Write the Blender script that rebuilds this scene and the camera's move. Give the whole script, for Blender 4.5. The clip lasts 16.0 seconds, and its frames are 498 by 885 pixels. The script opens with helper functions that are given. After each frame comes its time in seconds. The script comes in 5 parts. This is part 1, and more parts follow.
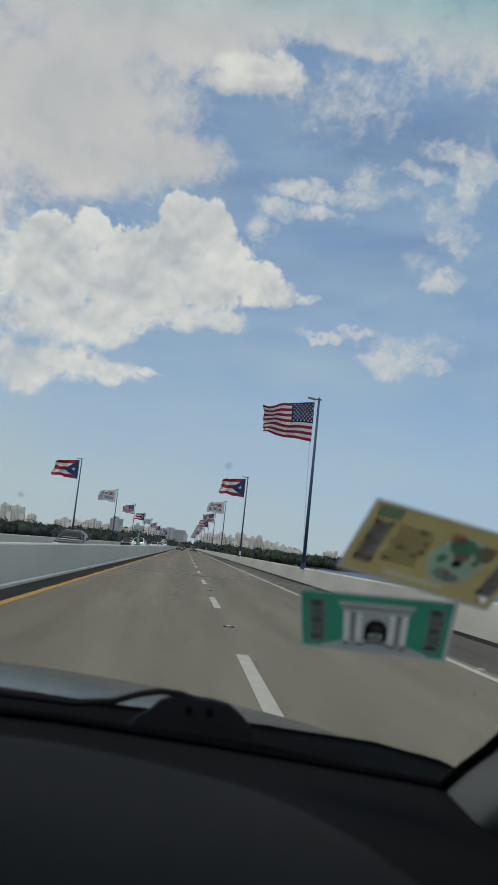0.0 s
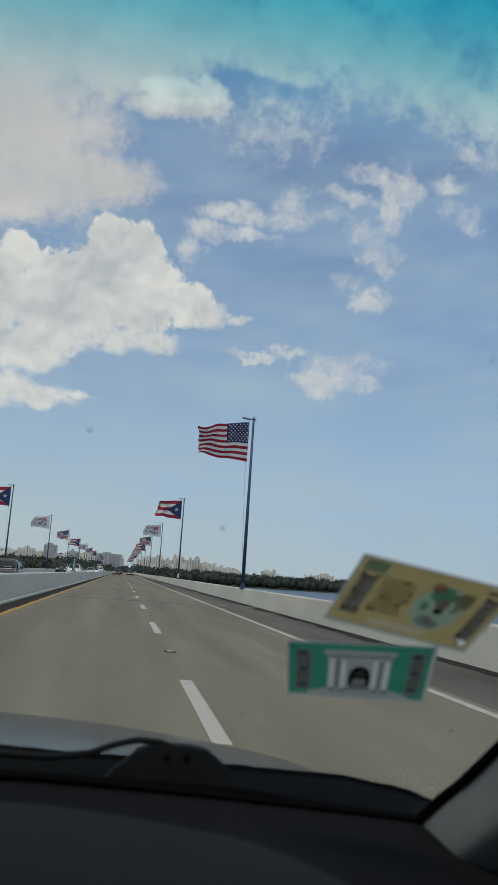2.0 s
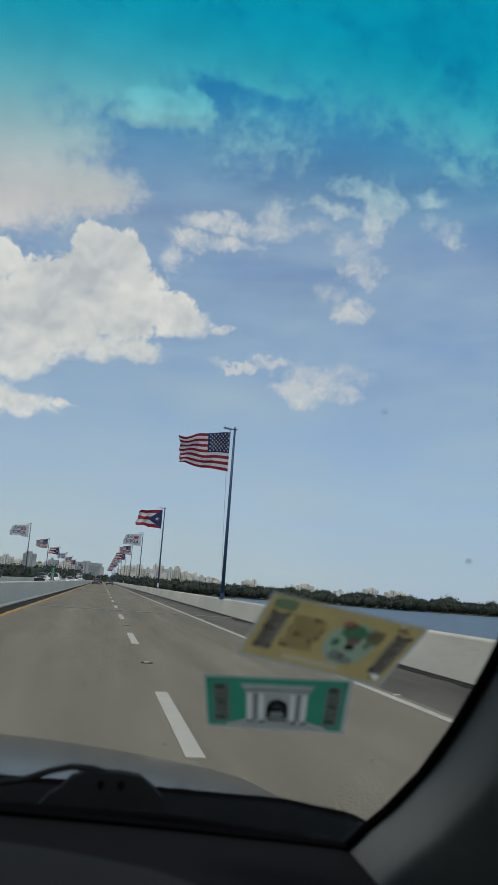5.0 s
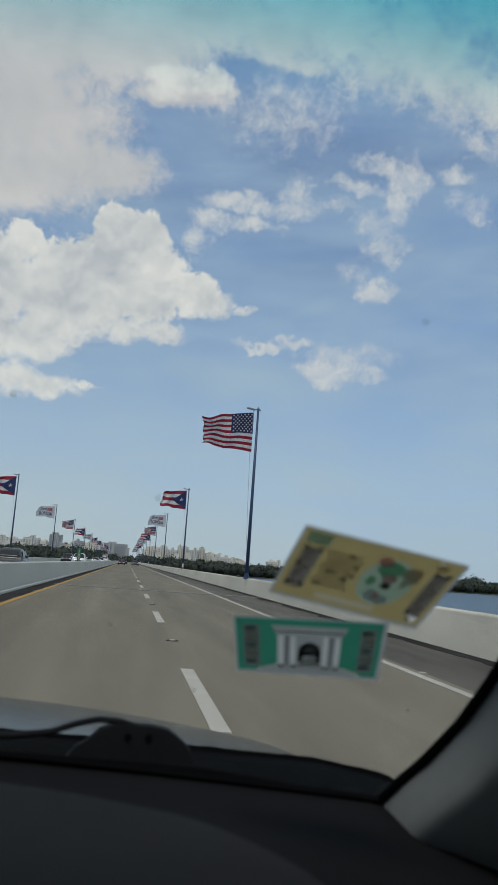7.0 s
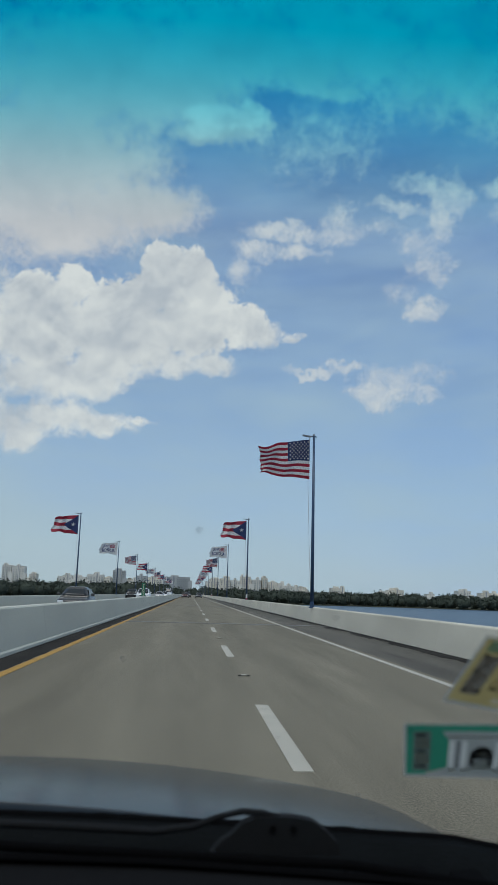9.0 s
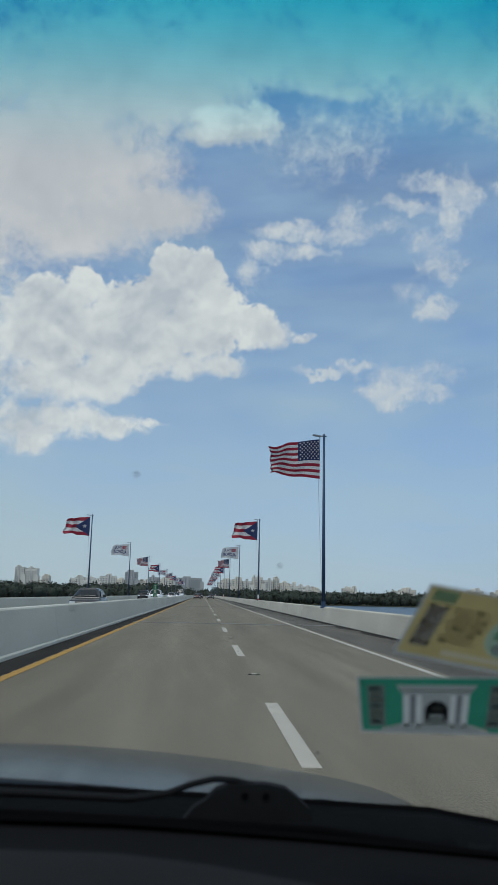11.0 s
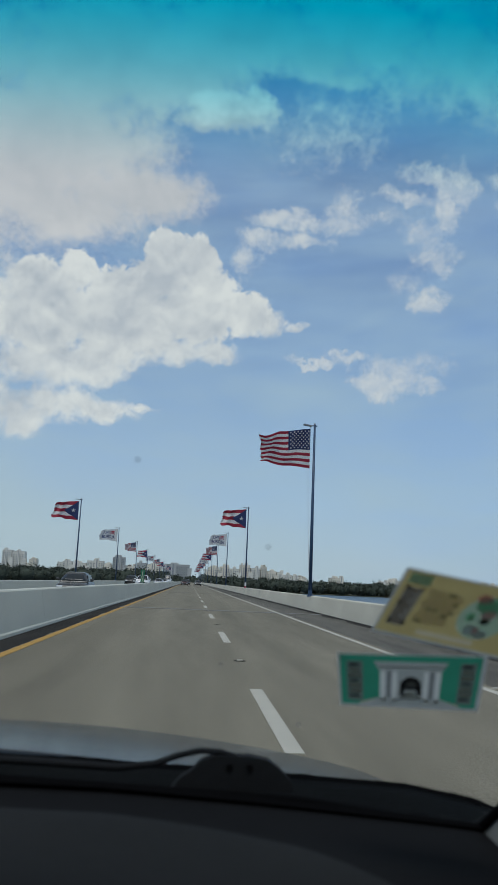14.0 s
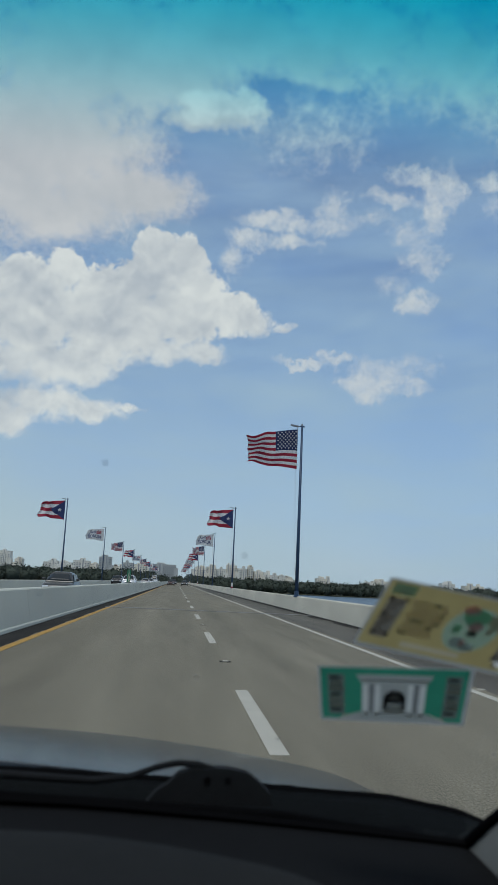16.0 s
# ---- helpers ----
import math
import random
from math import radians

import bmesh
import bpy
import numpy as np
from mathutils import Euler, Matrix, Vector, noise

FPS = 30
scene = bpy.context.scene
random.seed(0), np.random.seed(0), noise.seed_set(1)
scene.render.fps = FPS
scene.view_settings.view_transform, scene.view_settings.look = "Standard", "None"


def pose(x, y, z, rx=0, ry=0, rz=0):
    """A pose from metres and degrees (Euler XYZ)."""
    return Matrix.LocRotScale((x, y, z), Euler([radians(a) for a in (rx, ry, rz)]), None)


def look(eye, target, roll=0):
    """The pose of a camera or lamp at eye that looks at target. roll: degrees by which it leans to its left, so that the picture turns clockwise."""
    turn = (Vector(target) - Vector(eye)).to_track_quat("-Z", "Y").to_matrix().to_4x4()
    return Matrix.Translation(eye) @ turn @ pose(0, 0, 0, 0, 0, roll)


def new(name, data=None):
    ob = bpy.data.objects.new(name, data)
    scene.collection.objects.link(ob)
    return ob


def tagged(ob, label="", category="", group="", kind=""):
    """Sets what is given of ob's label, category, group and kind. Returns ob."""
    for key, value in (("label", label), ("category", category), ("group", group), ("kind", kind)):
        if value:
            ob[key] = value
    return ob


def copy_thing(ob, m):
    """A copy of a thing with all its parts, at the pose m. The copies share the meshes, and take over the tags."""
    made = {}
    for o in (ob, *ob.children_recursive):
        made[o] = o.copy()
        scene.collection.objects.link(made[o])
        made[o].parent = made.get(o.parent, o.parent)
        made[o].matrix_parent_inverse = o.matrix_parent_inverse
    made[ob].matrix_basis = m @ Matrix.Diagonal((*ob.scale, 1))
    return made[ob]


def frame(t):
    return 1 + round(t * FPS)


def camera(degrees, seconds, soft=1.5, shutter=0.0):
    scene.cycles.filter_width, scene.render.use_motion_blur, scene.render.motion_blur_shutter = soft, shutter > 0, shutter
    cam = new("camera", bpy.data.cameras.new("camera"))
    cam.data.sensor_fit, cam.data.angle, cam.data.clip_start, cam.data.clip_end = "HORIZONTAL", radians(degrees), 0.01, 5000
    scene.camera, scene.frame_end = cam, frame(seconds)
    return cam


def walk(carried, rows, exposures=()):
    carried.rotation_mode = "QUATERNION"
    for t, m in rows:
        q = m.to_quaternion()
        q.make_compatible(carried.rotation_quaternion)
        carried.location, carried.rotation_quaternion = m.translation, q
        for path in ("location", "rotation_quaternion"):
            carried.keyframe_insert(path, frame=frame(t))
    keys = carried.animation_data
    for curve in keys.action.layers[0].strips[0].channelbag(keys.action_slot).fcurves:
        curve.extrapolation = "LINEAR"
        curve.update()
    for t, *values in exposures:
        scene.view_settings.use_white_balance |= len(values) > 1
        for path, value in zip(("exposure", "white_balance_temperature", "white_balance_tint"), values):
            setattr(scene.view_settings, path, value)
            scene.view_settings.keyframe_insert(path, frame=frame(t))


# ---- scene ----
# ---- camera and its path ----
H = 1.22  # mean height of the lens over the road
cam = camera(35.1, 16.0, soft=1.1)
cam.data.dof.use_dof = True
cam.data.dof.focus_distance = 60.0
cam.data.dof.aperture_fstop = 15.0
PATH = [
    (0.0, pose(0.014, 0.017, 1.196, 98.00, -6.03, -4.62)),
    (0.5, pose(-0.001, 0.007, 1.216, 98.60, -6.21, -7.33)),
    (1.0, pose(-0.004, 0.017, 1.221, 98.89, -5.52, -8.36)),
    (1.5, pose(-0.003, 0.016, 1.219, 99.20, -4.67, -8.74)),
    (2.0, pose(-0.022, 0.003, 1.215, 99.86, -3.82, -9.07)),
    (2.5, pose(0.004, -0.010, 1.227, 100.70, -3.06, -9.94)),
    (3.0, pose(0.016, -0.022, 1.233, 100.88, -2.89, -10.84)),
    (3.5, pose(0.030, -0.008, 1.213, 100.78, -3.40, -11.51)),
    (4.0, pose(0.027, -0.020, 1.243, 100.90, -3.48, -11.24)),
    (6.5, pose(0.006, -0.002, 1.212, 99.52, -4.59, -9.37)),
    (7.0, pose(0.019, 0.010, 1.207, 99.15, -4.08, -8.73)),
    (7.5, pose(0.008, 0.013, 1.203, 99.55, -2.98, -7.39)),
    (8.0, pose(0.005, -0.013, 1.213, 100.25, -2.29, -6.05)),
    (8.5, pose(-0.010, 0.005, 1.254, 100.60, -1.78, -4.88)),
    (9.0, pose(-0.048, 0.016, 1.254, 100.96, -1.61, -4.19)),
    (11.5, pose(0.001, 0.011, 1.221, 100.99, -1.27, -3.31)),
    (12.0, pose(0.006, -0.002, 1.219, 100.77, -1.44, -3.47)),
    (12.5, pose(-0.006, -0.012, 1.216, 100.79, -1.70, -3.67)),
    (13.0, pose(-0.013, -0.000, 1.233, 100.94, -2.04, -4.03)),
    (13.5, pose(-0.015, -0.018, 1.227, 100.73, -2.29, -4.16)),
    (14.0, pose(-0.013, -0.020, 1.221, 100.15, -2.46, -4.25)),
    (14.5, pose(-0.000, 0.001, 1.206, 99.25, -2.55, -4.54)),
    (15.0, pose(0.007, 0.012, 1.185, 99.15, -2.63, -4.86)),
    (15.5, pose(-0.001, -0.007, 1.220, 99.75, -2.55, -5.10)),
    (16.0, pose(-0.005, 0.004, 1.227, 100.21, -2.63, -5.21)),
]
# the clip's white balance drifts a little cooler after eight seconds
walk(cam, PATH, [(0, 0.0, 6600, 10), (8.0, 0.0, 6500, 10), (9.0, 0.0, 6200, 8), (16.0, 0.0, 6200, 8)])

# ---- world: sky with its clouds ----
SUN_EL, SUN_AZ = 64.0, -160.0   # degrees; azimuth from straight ahead, positive to the right
world = bpy.data.worlds.new("sky")
scene.world = world
world.use_nodes = True
wt = world.node_tree
wt.nodes.clear()


def wnode(kind, **inputs):
    n = wt.nodes.new(kind)
    for k, v in inputs.items():
        n.inputs[k.replace("_", " ")].default_value = v
    return n


def wmath(op, a, b=None, c=None, clamp=False):
    n = wt.nodes.new("ShaderNodeMath")
    n.operation, n.use_clamp = op, clamp
    for i, v in enumerate((a, b, c)):
        if v is None:
            continue
        if isinstance(v, (int, float)):
            n.inputs[i].default_value = v
        else:
            wt.links.new(v, n.inputs[i])
    return n.outputs[0]


def wnoise(vec, scale, detail=6.0, rough=0.55, distortion=0.0):
    n = wt.nodes.new("ShaderNodeTexNoise")
    n.inputs["Scale"].default_value, n.inputs["Detail"].default_value = scale, detail
    n.inputs["Roughness"].default_value, n.inputs["Distortion"].default_value = rough, distortion
    wt.links.new(vec, n.inputs["Vector"])
    return n


def wmix(fac, a, b):
    n = wt.nodes.new("ShaderNodeMix")
    n.data_type = "RGBA"
    for slot, v in ((0, fac), (6, a), (7, b)):
        if isinstance(v, (int, float)):
            n.inputs[slot].default_value = v
        elif isinstance(v, tuple):
            n.inputs[slot].default_value = (*v, 1)
        else:
            wt.links.new(v, n.inputs[slot])
    return n.outputs[2]


coord = wt.nodes.new("ShaderNodeTexCoord").outputs["Generated"]
sep = wt.nodes.new("ShaderNodeSeparateXYZ")
wt.links.new(coord, sep.inputs[0])
ahead = wmath("MAXIMUM", sep.outputs["Y"], 0.05)
flat = wt.nodes.new("ShaderNodeCombineXYZ")   # straight-ahead plane: side, up
wt.links.new(wmath("DIVIDE", sep.outputs["X"], ahead), flat.inputs[0])
wt.links.new(wmath("DIVIDE", sep.outputs["Z"], ahead), flat.inputs[1])


def wvec(op, a, b):
    n = wt.nodes.new("ShaderNodeVectorMath")
    n.operation = op
    for i, v in enumerate((a, b)):
        if isinstance(v, tuple):
            n.inputs[i].default_value = v
        else:
            wt.links.new(v, n.inputs[i])
    return n.outputs["Value"] if op == "DOT_PRODUCT" else n.outputs[0]


def stirred(base, scale, amount, detail=6.0):
    n = wnoise(coord, scale, detail, 0.6).outputs["Color"]
    return wvec("ADD", base, wvec("MULTIPLY", wvec("SUBTRACT", n, (0.5, 0.5, 0.5)), (amount, amount, 0.0)))


soft_plane = stirred(flat.outputs[0], 24.0, 0.040, 8.0)
torn_plane = stirred(soft_plane, 34.0, 0.050, 6.0)

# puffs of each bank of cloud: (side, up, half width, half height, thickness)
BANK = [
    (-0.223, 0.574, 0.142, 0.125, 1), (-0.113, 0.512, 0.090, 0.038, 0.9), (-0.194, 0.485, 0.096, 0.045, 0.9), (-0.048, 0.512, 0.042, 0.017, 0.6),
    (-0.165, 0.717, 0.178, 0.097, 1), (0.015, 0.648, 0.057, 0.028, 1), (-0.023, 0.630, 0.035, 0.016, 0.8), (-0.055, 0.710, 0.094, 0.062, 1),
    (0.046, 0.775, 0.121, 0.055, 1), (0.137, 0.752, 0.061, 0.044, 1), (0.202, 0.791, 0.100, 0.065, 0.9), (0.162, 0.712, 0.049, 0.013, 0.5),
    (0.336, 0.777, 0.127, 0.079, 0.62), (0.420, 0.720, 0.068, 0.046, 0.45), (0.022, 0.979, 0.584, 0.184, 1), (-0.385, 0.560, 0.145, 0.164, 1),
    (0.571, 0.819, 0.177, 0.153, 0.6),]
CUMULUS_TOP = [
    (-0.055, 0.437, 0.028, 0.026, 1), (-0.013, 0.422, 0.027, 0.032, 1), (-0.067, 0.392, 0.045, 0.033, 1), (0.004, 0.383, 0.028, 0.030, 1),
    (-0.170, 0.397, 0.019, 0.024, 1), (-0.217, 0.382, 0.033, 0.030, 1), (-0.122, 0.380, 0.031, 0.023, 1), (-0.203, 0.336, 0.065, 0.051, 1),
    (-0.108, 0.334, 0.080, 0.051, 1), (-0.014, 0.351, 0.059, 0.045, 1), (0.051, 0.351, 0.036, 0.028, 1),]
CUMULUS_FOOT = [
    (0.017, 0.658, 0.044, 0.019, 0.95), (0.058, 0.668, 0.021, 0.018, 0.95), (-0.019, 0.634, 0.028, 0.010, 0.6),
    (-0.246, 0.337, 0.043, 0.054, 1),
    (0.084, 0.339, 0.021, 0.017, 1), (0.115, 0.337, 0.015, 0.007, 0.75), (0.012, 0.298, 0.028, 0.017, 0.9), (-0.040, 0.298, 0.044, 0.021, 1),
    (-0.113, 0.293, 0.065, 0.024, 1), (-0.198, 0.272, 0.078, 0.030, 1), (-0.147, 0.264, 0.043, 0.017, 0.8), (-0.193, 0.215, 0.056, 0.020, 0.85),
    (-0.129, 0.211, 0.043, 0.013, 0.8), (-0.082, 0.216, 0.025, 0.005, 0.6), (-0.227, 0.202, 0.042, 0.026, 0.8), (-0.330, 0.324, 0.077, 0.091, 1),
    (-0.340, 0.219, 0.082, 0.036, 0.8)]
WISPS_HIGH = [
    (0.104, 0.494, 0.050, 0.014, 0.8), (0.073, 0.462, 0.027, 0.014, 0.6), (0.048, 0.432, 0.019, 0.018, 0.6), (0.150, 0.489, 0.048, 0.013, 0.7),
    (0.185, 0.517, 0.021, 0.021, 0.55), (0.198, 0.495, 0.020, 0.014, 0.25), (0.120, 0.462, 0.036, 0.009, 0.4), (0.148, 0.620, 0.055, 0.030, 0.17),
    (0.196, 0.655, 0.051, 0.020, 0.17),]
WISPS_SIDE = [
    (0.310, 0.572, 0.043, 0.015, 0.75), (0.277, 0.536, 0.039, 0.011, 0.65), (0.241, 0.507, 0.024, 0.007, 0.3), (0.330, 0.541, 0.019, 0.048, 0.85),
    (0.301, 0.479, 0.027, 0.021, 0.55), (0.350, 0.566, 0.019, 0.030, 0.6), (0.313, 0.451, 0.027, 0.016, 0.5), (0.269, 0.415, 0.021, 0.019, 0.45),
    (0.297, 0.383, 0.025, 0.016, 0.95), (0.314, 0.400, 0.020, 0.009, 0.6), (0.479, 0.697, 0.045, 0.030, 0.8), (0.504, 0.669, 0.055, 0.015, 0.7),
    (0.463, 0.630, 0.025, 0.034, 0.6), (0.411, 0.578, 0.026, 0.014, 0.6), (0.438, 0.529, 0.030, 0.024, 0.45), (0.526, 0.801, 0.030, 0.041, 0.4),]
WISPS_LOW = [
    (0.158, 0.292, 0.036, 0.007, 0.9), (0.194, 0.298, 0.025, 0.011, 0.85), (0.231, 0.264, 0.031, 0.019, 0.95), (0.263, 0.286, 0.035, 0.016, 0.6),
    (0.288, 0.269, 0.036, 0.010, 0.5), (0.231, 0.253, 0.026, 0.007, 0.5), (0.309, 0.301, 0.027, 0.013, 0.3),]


def cloud(blobs, plane):
    """One bank of cloud: the union of its puffs."""
    total = None
    for u, v, ru, rv, s in blobs:
        d = wvec("MULTIPLY", wvec("SUBTRACT", plane, (u, v, 0.0)), (1 / ru, 1 / rv, 0.0))
        d = wmath("MULTIPLY_ADD", wvec("DOT_PRODUCT", d, d), -s, 1.25 * s)
        total = d if total is None else wmath("SMOOTH_MAX", total, d, 0.3)
    return wmath("MAXIMUM", total, -3.0)


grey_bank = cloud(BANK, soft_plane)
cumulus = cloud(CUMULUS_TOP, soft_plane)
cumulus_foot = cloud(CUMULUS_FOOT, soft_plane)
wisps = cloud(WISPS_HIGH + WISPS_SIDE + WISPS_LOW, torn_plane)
fluff = wmath("SUBTRACT", wnoise(coord, 17.0, 9.0, 0.58, 0.3).outputs["Fac"], 0.5)
billow = wmath("SUBTRACT", wnoise(coord, 40.0, 6.0, 0.62, 0.25).outputs["Fac"], 0.5)
curl = wmath("SUBTRACT", wnoise(coord, 95.0, 5.0, 0.66, 0.5).outputs["Fac"], 0.5)


def domes(vec):
    """Rounded heads of cloud at two sizes, about -0.5 to 0.5."""
    total = None
    for scale, weight in ((19.0, 0.6), (44.0, 0.28)):
        n = wt.nodes.new("ShaderNodeTexVoronoi")
        n.voronoi_dimensions, n.feature = "2D", "SMOOTH_F1"
        n.inputs["Scale"].default_value, n.inputs["Smoothness"].default_value = scale, 0.8
        wt.links.new(vec, n.inputs["Vector"])
        v = wmath("MULTIPLY_ADD", n.outputs["Distance"], -2.0 * weight, 0.8 * weight)
        total = v if total is None else wmath("ADD", total, v)
    return total


head_plane = stirred(flat.outputs[0], 26.0, 0.055, 8.0)
heads = domes(head_plane)
heads_above = domes(wvec("ADD", head_plane, (-0.003, 0.0085, 0.0)))
swell = wnoise(coord, 15.0, 8.0, 0.56, 0.4).outputs["Fac"]
swell_above = wnoise(wvec("ADD", coord, (-0.004, 0.0, 0.013)), 15.0, 8.0, 0.56, 0.4).outputs["Fac"]
relief = wmath("MULTIPLY_ADD", wmath("SUBTRACT", heads, heads_above), 0.30, wmath("SUBTRACT", swell, swell_above))   # sunlit tops, shaded undersides


def cover(bank, rag, lo, hi, most, knobs=0.0, fine=0.9):
    if knobs:
        bank = wmath("MULTIPLY_ADD", heads, knobs, bank)
    d = wmath("ADD", bank, wmath("MULTIPLY_ADD", fluff, rag * 0.7, wmath("MULTIPLY_ADD", billow, rag * 1.1, wmath("MULTIPLY", curl, rag * fine))))
    n = wt.nodes.new("ShaderNodeMapRange")
    n.interpolation_type = "SMOOTHSTEP"
    wt.links.new(d, n.inputs[0])
    for i, v in ((1, lo), (2, hi), (3, 0.0), (4, most)):
        n.inputs[i].default_value = v
    return n.outputs[0], d


a_grey, d_grey = cover(grey_bank, 1.6, -0.85, 0.90, 0.94, 0.25)
a_top, d_top = cover(cumulus, 1.9, -0.38, 0.40, 0.97, 0.6, 0.75)
a_foot, d_foot = cover(cumulus_foot, 2.2, -0.60, 0.95, 0.93, 0.3, 0.55)
a_cum, d_cum = wmath("MAXIMUM", a_top, a_foot), wmath("SMOOTH_MAX", d_top, d_foot, 0.4)
a_wisp, d_wisp = cover(wisps, 2.7, -0.60, 1.6, 0.88, 0.0, 0.5)
# the rest of the sky, beside, above and behind: broken cloud of the same kind
rest = wnoise(coord, 3.2, 8.0, 0.6, 0.4).outputs["Fac"]
side = wmath("SUBTRACT", 1.0, wmath("MULTIPLY", wmath("SUBTRACT", sep.outputs["Y"], 0.45), 4.0, clamp=True), clamp=True)
a_rest = wmath("MULTIPLY", wmath("MULTIPLY", wmath("SUBTRACT", rest, 0.47), 7.0, clamp=True), side)

sky = wt.nodes.new("ShaderNodeTexSky")
sky.sky_type, sky.sun_disc = "NISHITA", False
sky.sun_elevation, sky.sun_rotation = radians(SUN_EL), radians(SUN_AZ)
sky.air_density, sky.dust_density, sky.ozone_density = 1.0, 0.4, 1.5
# thin streaky veil, densest near the horizon
up = wmath("MAXIMUM", sep.outputs["Z"], 0.0)
streak = wt.nodes.new("ShaderNodeMapping")
streak.inputs["Scale"].default_value = (0.8, 0.8, 3.0)
streak.inputs["Rotation"].default_value = (0, 0.25, 0)
wt.links.new(coord, streak.inputs[0])
thin = wnoise(streak.outputs[0], 4.0, 8.0, 0.58, 0.1).outputs["Fac"]
veil_amount = wmath("ADD", wmath("ADD", 0.30, wmath("MULTIPLY", wmath("POWER", wmath("SUBTRACT", 1.0, up), 4.0), 0.35)),
                    wmath("MULTIPLY", wmath("SUBTRACT", thin, 0.42), 0.8), clamp=True)
col = wmix(veil_amount, sky.outputs[0], (2.75, 4.35, 7.05))
lumps = wmath("SUBTRACT", wnoise(coord, 12.0, 4.0, 0.5, 0.6).outputs["Fac"], 0.5)
lit = wmath("ADD", wmath("MULTIPLY_ADD", d_cum, -0.14, 0.76), wmath("ADD", wmath("MULTIPLY", lumps, 2.3), wmath("ADD", wmath("MULTIPLY_ADD", relief, 2.2, wmath("MULTIPLY", fluff, 0.6)), wmath("MULTIPLY_ADD", curl, 0.5, wmath("MULTIPLY", billow, 0.6)))), clamp=True)
broad = wmath("SUBTRACT", wnoise(coord, 6.0, 5.0, 0.55).outputs["Fac"], 0.5)
lit_grey = wmath("ADD", wmath("ADD", wmath("MULTIPLY_ADD", d_grey, -0.34, 0.80), wmath("MULTIPLY", broad, 1.6)), wmath("ADD", wmath("MULTIPLY", fluff, 1.5), wmath("MULTIPLY", billow, 1.0)), clamp=True)
# high thin haze: pale patches, more of them low down
haze_n = wnoise(streak.outputs[0], 7.0, 7.0, 0.56, 0.15).outputs["Fac"]
haze = wmath("MULTIPLY", wmath("SUBTRACT", haze_n, 0.35), wmath("MULTIPLY_ADD", wmath("POWER", wmath("SUBTRACT", 1.0, up), 2.0), 1.2, 0.9), clamp=True)
col = wmix(haze, col, (3.75, 5.05, 6.10))
low = wmath("MULTIPLY", wmath("POWER", wmath("SUBTRACT", 1.0, up), 5.5), wmath("MULTIPLY_ADD", sep.outputs["X"], -0.9, 0.72, clamp=True), clamp=True)
col = wmix(low, col, (4.50, 5.38, 5.65))
col = wmix(a_rest, col, (5.4, 5.6, 5.8))
col = wmix(a_wisp, col, wmix(wmath("ADD", wmath("ADD", fluff, billow), 0.6, clamp=True), (4.6, 5.2, 6.0), (6.6, 6.7, 6.6)))
col = wmix(a_grey, col, wmix(lit_grey, (4.60, 4.75, 4.95), (6.2, 6.1, 6.05)))
col = wmix(a_cum, col, wmix(lit, (4.75, 5.05, 5.4), (7.2, 7.25, 7.0)))
backdrop = wt.nodes.new("ShaderNodeBackground")
backdrop.inputs["Strength"].default_value = 0.10
wt.links.new(col, backdrop.inputs["Color"])
wt.links.new(backdrop.outputs[0], wt.nodes.new("ShaderNodeOutputWorld").inputs[0])

sun_data = bpy.data.lights.new("sun", "SUN")
sun_data.energy, sun_data.angle, sun_data.color = 1.5, radians(22), (1.0, 0.95, 0.87)
sun = new("sun", sun_data)
sun_dir = Vector((math.sin(radians(SUN_AZ)) * math.cos(radians(SUN_EL)), math.cos(radians(SUN_AZ)) * math.cos(radians(SUN_EL)), math.sin(radians(SUN_EL))))
sun.matrix_basis = look(sun_dir * 60, (0, 0, 0))

# ---- materials ----


